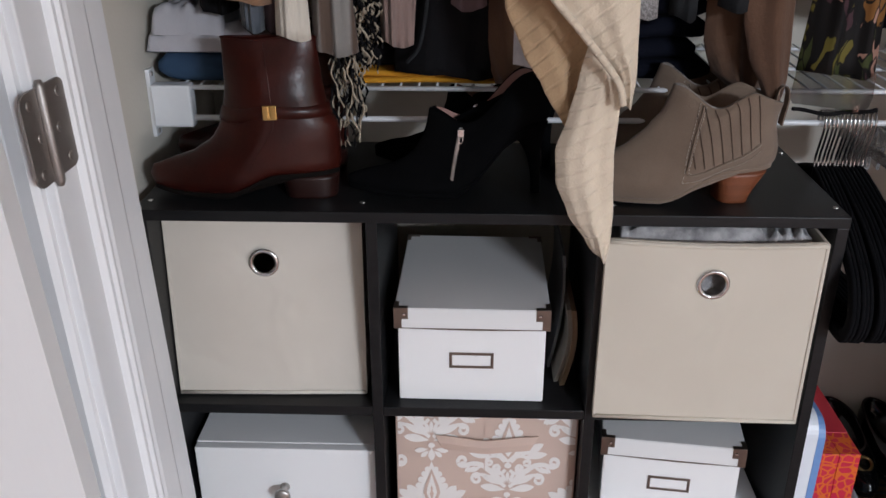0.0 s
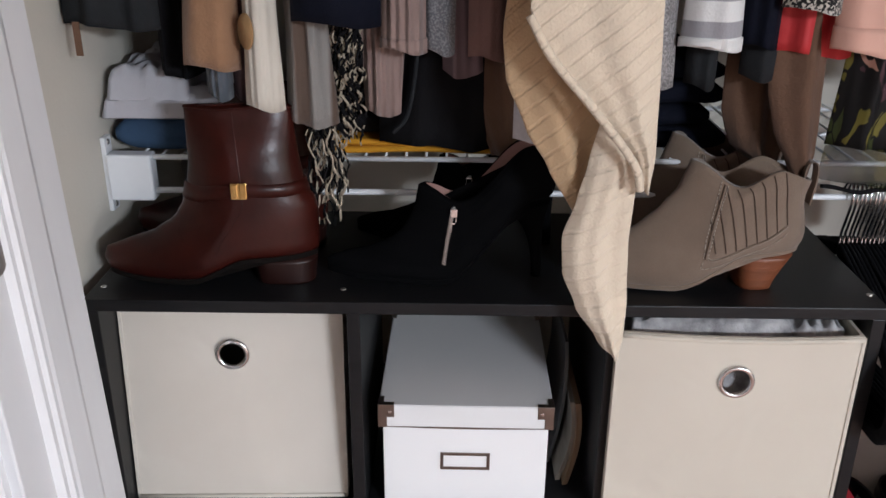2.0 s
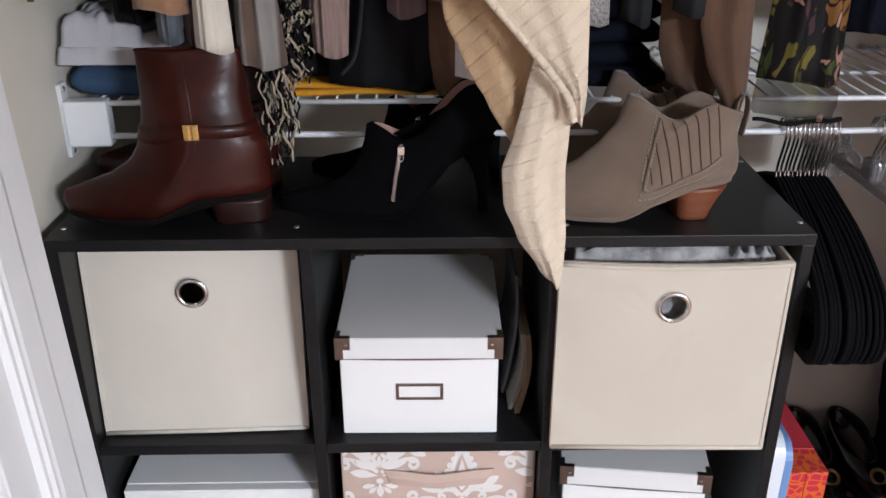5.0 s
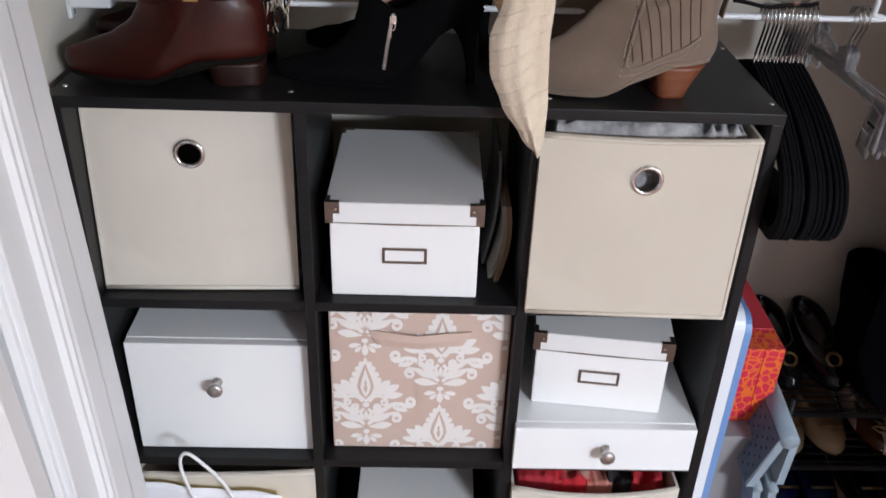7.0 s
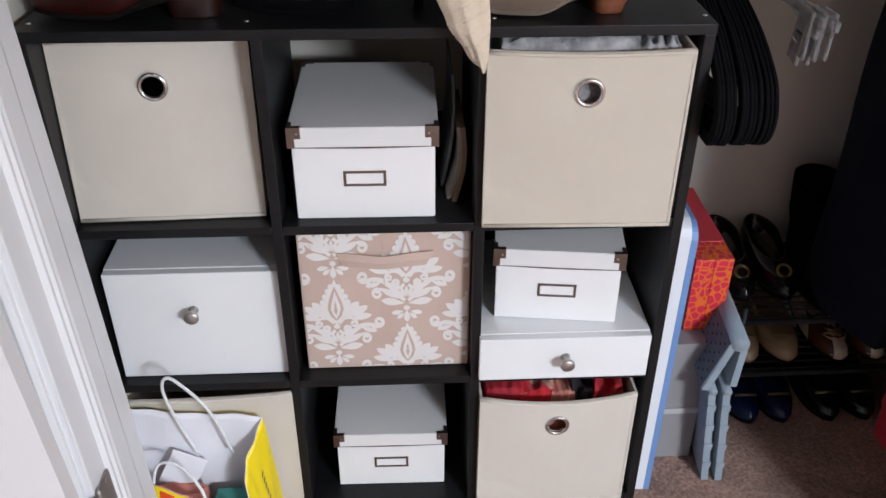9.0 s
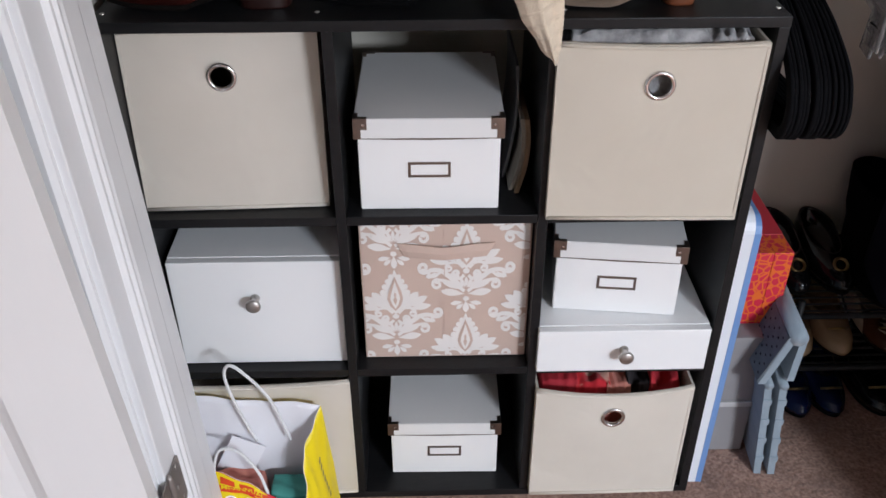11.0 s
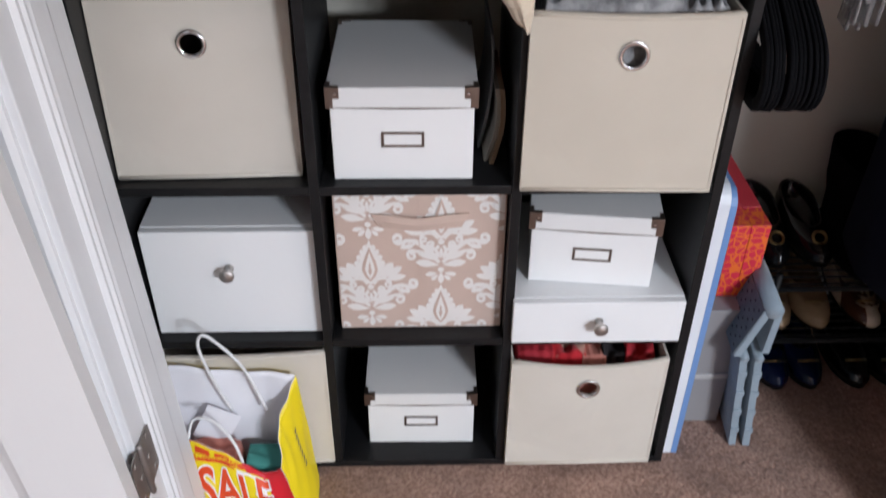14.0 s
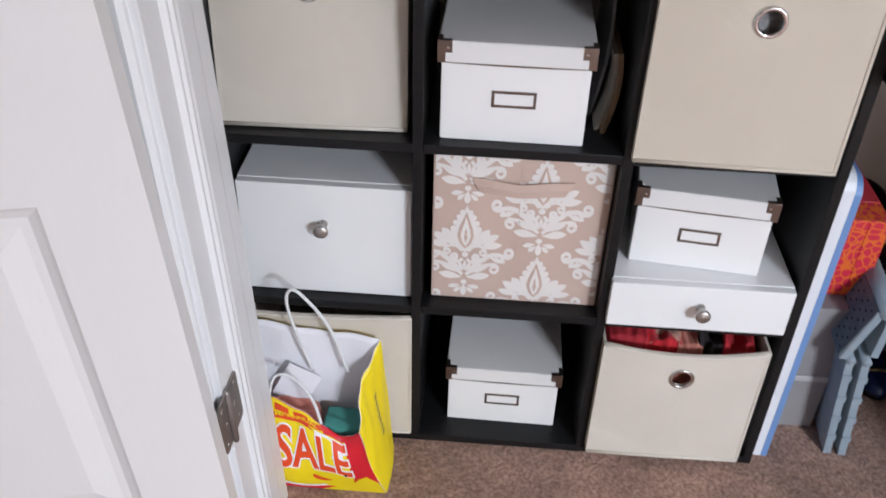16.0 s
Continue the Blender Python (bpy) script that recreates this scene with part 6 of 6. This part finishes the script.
sleeve_garment("lace_shirt", "white lace top hem showing below a sweater", "shirt", 0.028, 0.082, 1.088, 0.045, 0.040, M_LACE, 0.4, 2, 0.004)


def cream_sweater():
    """Long open cardigan whose lapel folds over and whose corner hangs down."""
    t = thing("cream_wrap_cardigan", "cream ribbed wrap cardigan with a long drooping corner", "cardigan", group="hanging clothes")
    # inner fold takes the browner knit colour that holds its shade
    part("inner_fold", cloth([(1.030, 0.088), (1.075, 0.062), (1.12, 0.035), (1.17, 0.014), (1.215, 0.010), (1.36, 0.03), (1.58, 0.06)], [(1.030, 0.128), (1.075, 0.146), (1.12, 0.150), (1.17, 0.15), (1.215, 0.15), (1.36, 0.15), (1.58, 0.12)], -0.018, 0.010, 1.3, 0.005, 2.6, 40, 28), M_SWEATER_SHADED, t, smooth=True)
    part("hanging_corner", cloth([(0.872, 0.134), (0.890, 0.121), (0.93, 0.095), (0.97, 0.079), (1.01, 0.0765), (1.05, 0.089), (1.09, 0.098), (1.15, 0.11)], [(0.872, 0.147), (0.890, 0.1495), (0.93, 0.150), (0.97, 0.147), (1.01, 0.145), (1.05, 0.147), (1.09, 0.150), (1.15, 0.152)], -0.048, 0.011, 1.2, 0.0045, 0.9, 46, 26), M_SWEATERT, t, smooth=True)
    part("lapel", cloth([(1.068, 0.148), (1.10, 0.139), (1.15, 0.099), (1.20, 0.055), (1.235, 0.032), (1.36, 0.03), (1.58, 0.06)], [(1.068, 0.157), (1.10, 0.160), (1.15, 0.158), (1.20, 0.156), (1.235, 0.154), (1.36, 0.15), (1.58, 0.12)], -0.066, 0.010, 1.1, 0.003, 0.3, 44, 28), M_SWEATER, t, smooth=True)
    edge = smooth_line([(0.146, -0.074, 1.072), (0.137, -0.076, 1.10), (0.097, -0.075, 1.15), (0.053, -0.073, 1.20), (0.031, -0.071, 1.238)], 8)
    part("lapel_edge", tube(edge, 0.0042, 8), M_SWEATER, t, smooth=True)
    upper_body(0.09, t, M_SWEATER)
    UPPER_X.append(0.09)


cream_sweater()
sleeve_garment("silver_sweater", "silver grey sparkly knit sweater", "sweater", 0.157, 0.206, 1.143, 0.085, 0.036, M_SILVER, 0.7, 1.5, 0.003, flare=0.003)
sleeve_garment("white_blouse", "white blouse cuff hanging on the closet rail", "blouse", 0.150, 0.176, 1.238, 0.055, 0.030, M_LACE, 0.7, 1, 0.002)
sleeve_garment("striped_shirt", "white shirt sleeve with broad grey stripes", "shirt", 0.206, 0.273, 1.187, 0.075, 0.040, M_BAND, 0.2, 1.2, 0.002, cuff=0.010, flare=0.004)
sleeve_garment("charcoal_shirt", "charcoal top hanging behind a striped shirt", "shirt", 0.226, 0.262, 1.135, 0.115, 0.026, M_CHAR, 0.9, 1, 0.003)
sleeve_garment("taupe_blouse", "pale taupe blouse hanging on the closet rail", "blouse", 0.268, 0.292, 1.238, 0.095, 0.026, M_LILAC, 0.9, 1, 0.003)
sleeve_garment("navy_shirt", "navy top hanging on the closet rail", "shirt", 0.272, 0.318, 1.186, 0.085, 0.034, M_NAVY, 0.3, 1.5, 0.004)
sleeve_garment("charcoal_jacket", "charcoal jacket sleeve hanging on the closet rail", "jacket", 0.282, 0.330, 1.150, 0.098, 0.030, M_CHAR, 2.3, 1.0, 0.003)
t = thing("cocoa_vest", "cocoa brown draped suede vest with pointed ends", "vest", group="hanging clothes")
part("back_drape", cloth([(1.040, 0.318), (1.065, 0.292), (1.10, 0.280), (1.16, 0.278), (1.36, 0.29), (1.58, 0.31)], [(1.040, 0.352), (1.065, 0.358), (1.10, 0.36), (1.16, 0.36), (1.36, 0.35), (1.58, 0.34)], 0.130, 0.014, 1.3, 0.006, 1.0), M_COCOA, t, smooth=True)
part("front_drape", cloth([(1.006, 0.363), (1.03, 0.358), (1.06, 0.342), (1.09, 0.326), (1.14, 0.313), (1.20, 0.312), (1.36, 0.315), (1.58, 0.33)], [(1.006, 0.368), (1.03, 0.374), (1.06, 0.379), (1.09, 0.378), (1.14, 0.374), (1.20, 0.37), (1.36, 0.36), (1.58, 0.345)], 0.083, 0.010, 0.8, 0.006, 1.9, 40), M_COCOA, t, smooth=True)
upper_body(0.335, t, M_COCOA)
sleeve_garment("tweed_jacket", "black and cream tweed jacket sleeve", "jacket", 0.304, 0.366, 1.229, 0.055, 0.044, M_TWEED, 0.5, 1, 0.002)
sleeve_garment("red_blouse", "red chiffon blouse hanging on the closet rail", "blouse", 0.306, 0.398, 1.178, 0.088, 0.030, M_REDCH, 0.5, 2, 0.005)
sleeve_garment("blush_blouse", "blush pink crepe blouse sleeve", "blouse", 0.362, 0.434, 1.187, 0.055, 0.044, M_PINK, 0.9, 1, 0.002, cuff=0.026)
t = sleeve_garment("floral_dress", "dark floral chiffon dress with a sheer black hem", "dress", 0.389, 0.487, 1.072, 0.085, 0.030, M_FLORAL, 0.6, 2, 0.006, flare=0.005)
part("sheer_panel", cloth([(1.030, 0.391), (1.040, 0.386), (1.074, 0.388)], [(1.030, 0.487), (1.040, 0.490), (1.074, 0.488)], 0.085, 0.030, 2, 0.006, 0.6, 8), M_SHEER, t, "see-through black chiffon", smooth=True)
part("hem", tube([(0.386 + 0.104 * i / 12, 0.072 + 0.005 * math.sin(i), 1.030 - 0.006 * math.sin(math.pi * i / 12)) for i in range(13)], 0.0028, 6), M_BLACKC, t, smooth=True)
sleeve_garment("printed_shirt", "orange and green printed top", "shirt", 0.440, 0.505, 1.178, 0.092, 0.032, M_FLORAL2, 0.2, 1.5, 0.004)
for i in range(8):
    x = 0.53 + 0.105 * i
    sleeve_garment("black_coat" if i % 2 else "navy_dress", "black coat hanging in deep shade" if i % 2 else "navy dress hanging in deep shade", "coat" if i % 2 else "dress", x - 0.04, x + 0.04, 1.12 + 0.03 * (i % 3), 0.13, 0.045, M_BLACKC if i % 2 else M_NAVY, i, 2, 0.006)
for x in UPPER_X:
    copy_thing(bpy.data.objects["velvet_hanger"], pose(x, 0.165, 1.742, 0, 0, 0))

# long garments on the lower rod
for i, (x, m, nm, lb) in enumerate(((0.842, M_NAVY, "navy_trousers", "navy trousers hanging from the lower rod"), (0.975, M_BLACKC, "black_trousers", "black trousers hanging from the lower rod"), (1.09, M_NAVY, "navy_skirt", "navy skirt hanging from the lower rod"))):
    t = thing(nm, lb, "clothes", group="clothes on the lower rod")
    part("cloth", cloth([(0.33, x - 0.05), (0.7, x - 0.045), (0.93, x - 0.03)], [(0.33, x + 0.05), (0.7, x + 0.045), (0.93, x + 0.03)], 0.15, 0.26, 2, 0.006, i, 14), m, t, smooth=True)
    part("hook", tube(smooth_line([(x, 0.163, 0.928), (x, 0.150, 0.965), (x, 0.150, 0.99), (x, 0.163, 0.999), (x, 0.174, 0.985)], 5), 0.0016, 6), M_CHROME, t, smooth=True)


# ---- shoe rack in the dark end ----
M_BLUEP = mat("blue_patent", (0.005, 0.012, 0.055), 0.22, 0, (0.004, 0.008, 0.035), 20)
M_GOLDP = mat("gold_patent", (0.36, 0.25, 0.15), 0.25, 0, (0.28, 0.19, 0.11), 20)
M_BLACKP = mat("black_patent", (0.006, 0.006, 0.007), 0.15, 0, None, 20)
M_BROWNP = mat("brown_patent", (0.085, 0.032, 0.016), 0.25, 0, (0.07, 0.025, 0.012), 20)
M_IVORY = mat("ivory_leather", (0.6, 0.48, 0.38), 0.4, 0, (0.5, 0.4, 0.3), 20)

M_OLDGOLD = mat("old_gold_metal", (0.34, 0.24, 0.11), 0.38, 1.0, (0.25, 0.17, 0.07), 30)
FLAT = Last(0.235, [(0, -0.235, 0.0, 0.035), (0.2, -0.240, 0.003, 0.040), (0.5, -0.233, 0.003, 0.040), (0.8, -0.212, 0.0, 0.037), (1.0, -0.165, -0.004, 0.034)], 0.046, 0.052, 0.010, -0.12, -0.05, 1.0)


def flat_shoe(m, material, group, label, emblem=False):
    t = thing("flat_shoe", label, "shoe", m, group=group)
    two_tone = material is M_BROWNP
    part("upper", FLAT.upper(0.6, 14), M_IVORY if two_tone else material, t, smooth=True)
    part("sole", FLAT.sole(0.006, 0.001), M_SOLE, t)
    if two_tone:
        steps = [0.30 * i / 10 for i in range(11)]
        cap = [[FLAT.at(v / 12, q, -1, 0.0009) for q in steps[::-1]] + [FLAT.at(v / 12, q, 1, 0.0009) for q in steps[1:]] for v in range(13)]
        part("toe_cap", loft(cap, closed=False), material, t, "brown patent toe cap", smooth=True)
    if emblem:
        part("emblem", ring(Matrix.Translation((-0.196, 0, 0.052)) @ pose(0, 0, 0, 0, -38, 0), 0.016, 0.010), M_OLDGOLD, t, "round gold emblem", smooth=True)
    else:
        part("bow", tube([(-0.190, -0.022, 0.046), (-0.196, 0, 0.053), (-0.190, 0.022, 0.046)], 0.0028, 6), M_OLDGOLD, t, "thin gold bar", smooth=True)
    return t


def shoe_rack():
    t = thing("shoe_rack", "black steel three-tier shoe rack", "shoe rack")
    for z in (0.135, 0.265):
        for y in (0.185, 0.44):
            part("rail", tube([(0.675, y, z), (1.42, y, z)], 0.006, 8), M_RACK, t, smooth=True)
        for k in range(12):
            y = 0.20 + 0.021 * k
            part("tier_wire", tube([(0.675, y, z), (1.42, y, z)], 0.0022, 6), M_RACK, t, smooth=True)
    for x in (0.675, 1.42):
        for y in (0.185, 0.44):
            part("post", tube([(x, y, 0), (x, y, 0.30)], 0.007, 8), M_RACK, t, smooth=True)


shoe_rack()
FACE = 90
rows = ((0.0, ((0.735, M_BLUEP), (0.805, M_BLUEP), (0.905, M_BLACKP), (0.980, M_BLACKP)), False, 0.175), (0.1375, ((0.715, M_GOLDP), (0.795, M_GOLDP), (0.900, M_BROWNP), (0.975, M_BROWNP)), False, 0.20), (0.2675, ((0.694, M_BLACKP), (0.778, M_BLACKP)), True, 0.235))
names = {M_BLUEP: "shiny blue patent flat shoe on the carpet", M_GOLDP: "gold patent flat shoe on a black rack", M_BLACKP: "black patent flat shoe with gold detail", M_BROWNP: "ivory leather flat shoe with a brown patent toe"}
for z, row, emblem, y in rows:
    for x, m in row:
        flat_shoe(pose(x, y + 0.235, z, 0, 0, FACE), m, "flat shoes on the rack", names[m], emblem)


def tall_boot(m):
    t = thing("tall_boot", "black suede tall boot standing on a shoe rack", "boot", m, group="tall black boots")
    l = Last(0.24, [(0, -0.24, 0.0, 0.036), (0.06, -0.245, 0.002, 0.04), (0.14, -0.22, 0.002, 0.039), (0.22, -0.17, 0.0, 0.037), (0.32, -0.14, -0.006, 0.037), (0.6, -0.145, 0.0, 0.047), (1.0, -0.148, 0.006, 0.052)], 0.175, 0.175, 0.02, -0.14, -0.06)
    part("shaft", l.upper(0.3, 26), M_SUEDE_BK, t, smooth=True)
    part("sole", l.sole(0.007, 0.002), M_SOLE, t)
    part("heel", heel_block(l, -0.075, 0.0, -0.07, -0.003, 0.03, 0.028), M_SOLE, t)


tall_boot(pose(0.865, 0.43, 0.2675, 0, 0, 84))
tall_boot(pose(0.965, 0.43, 0.2675, 0, 0, 96))
t = thing("red_shoe_box", "red cardboard shoe box on the carpet", "shoe box")
part("body", block(0.985, 1.22, 0.02, 0.15, 0.0, 0.095, 0.001), M_RED, t)
part("lid", block(0.982, 1.223, 0.017, 0.153, 0.075, 0.105, 0.0015), M_RED, t)
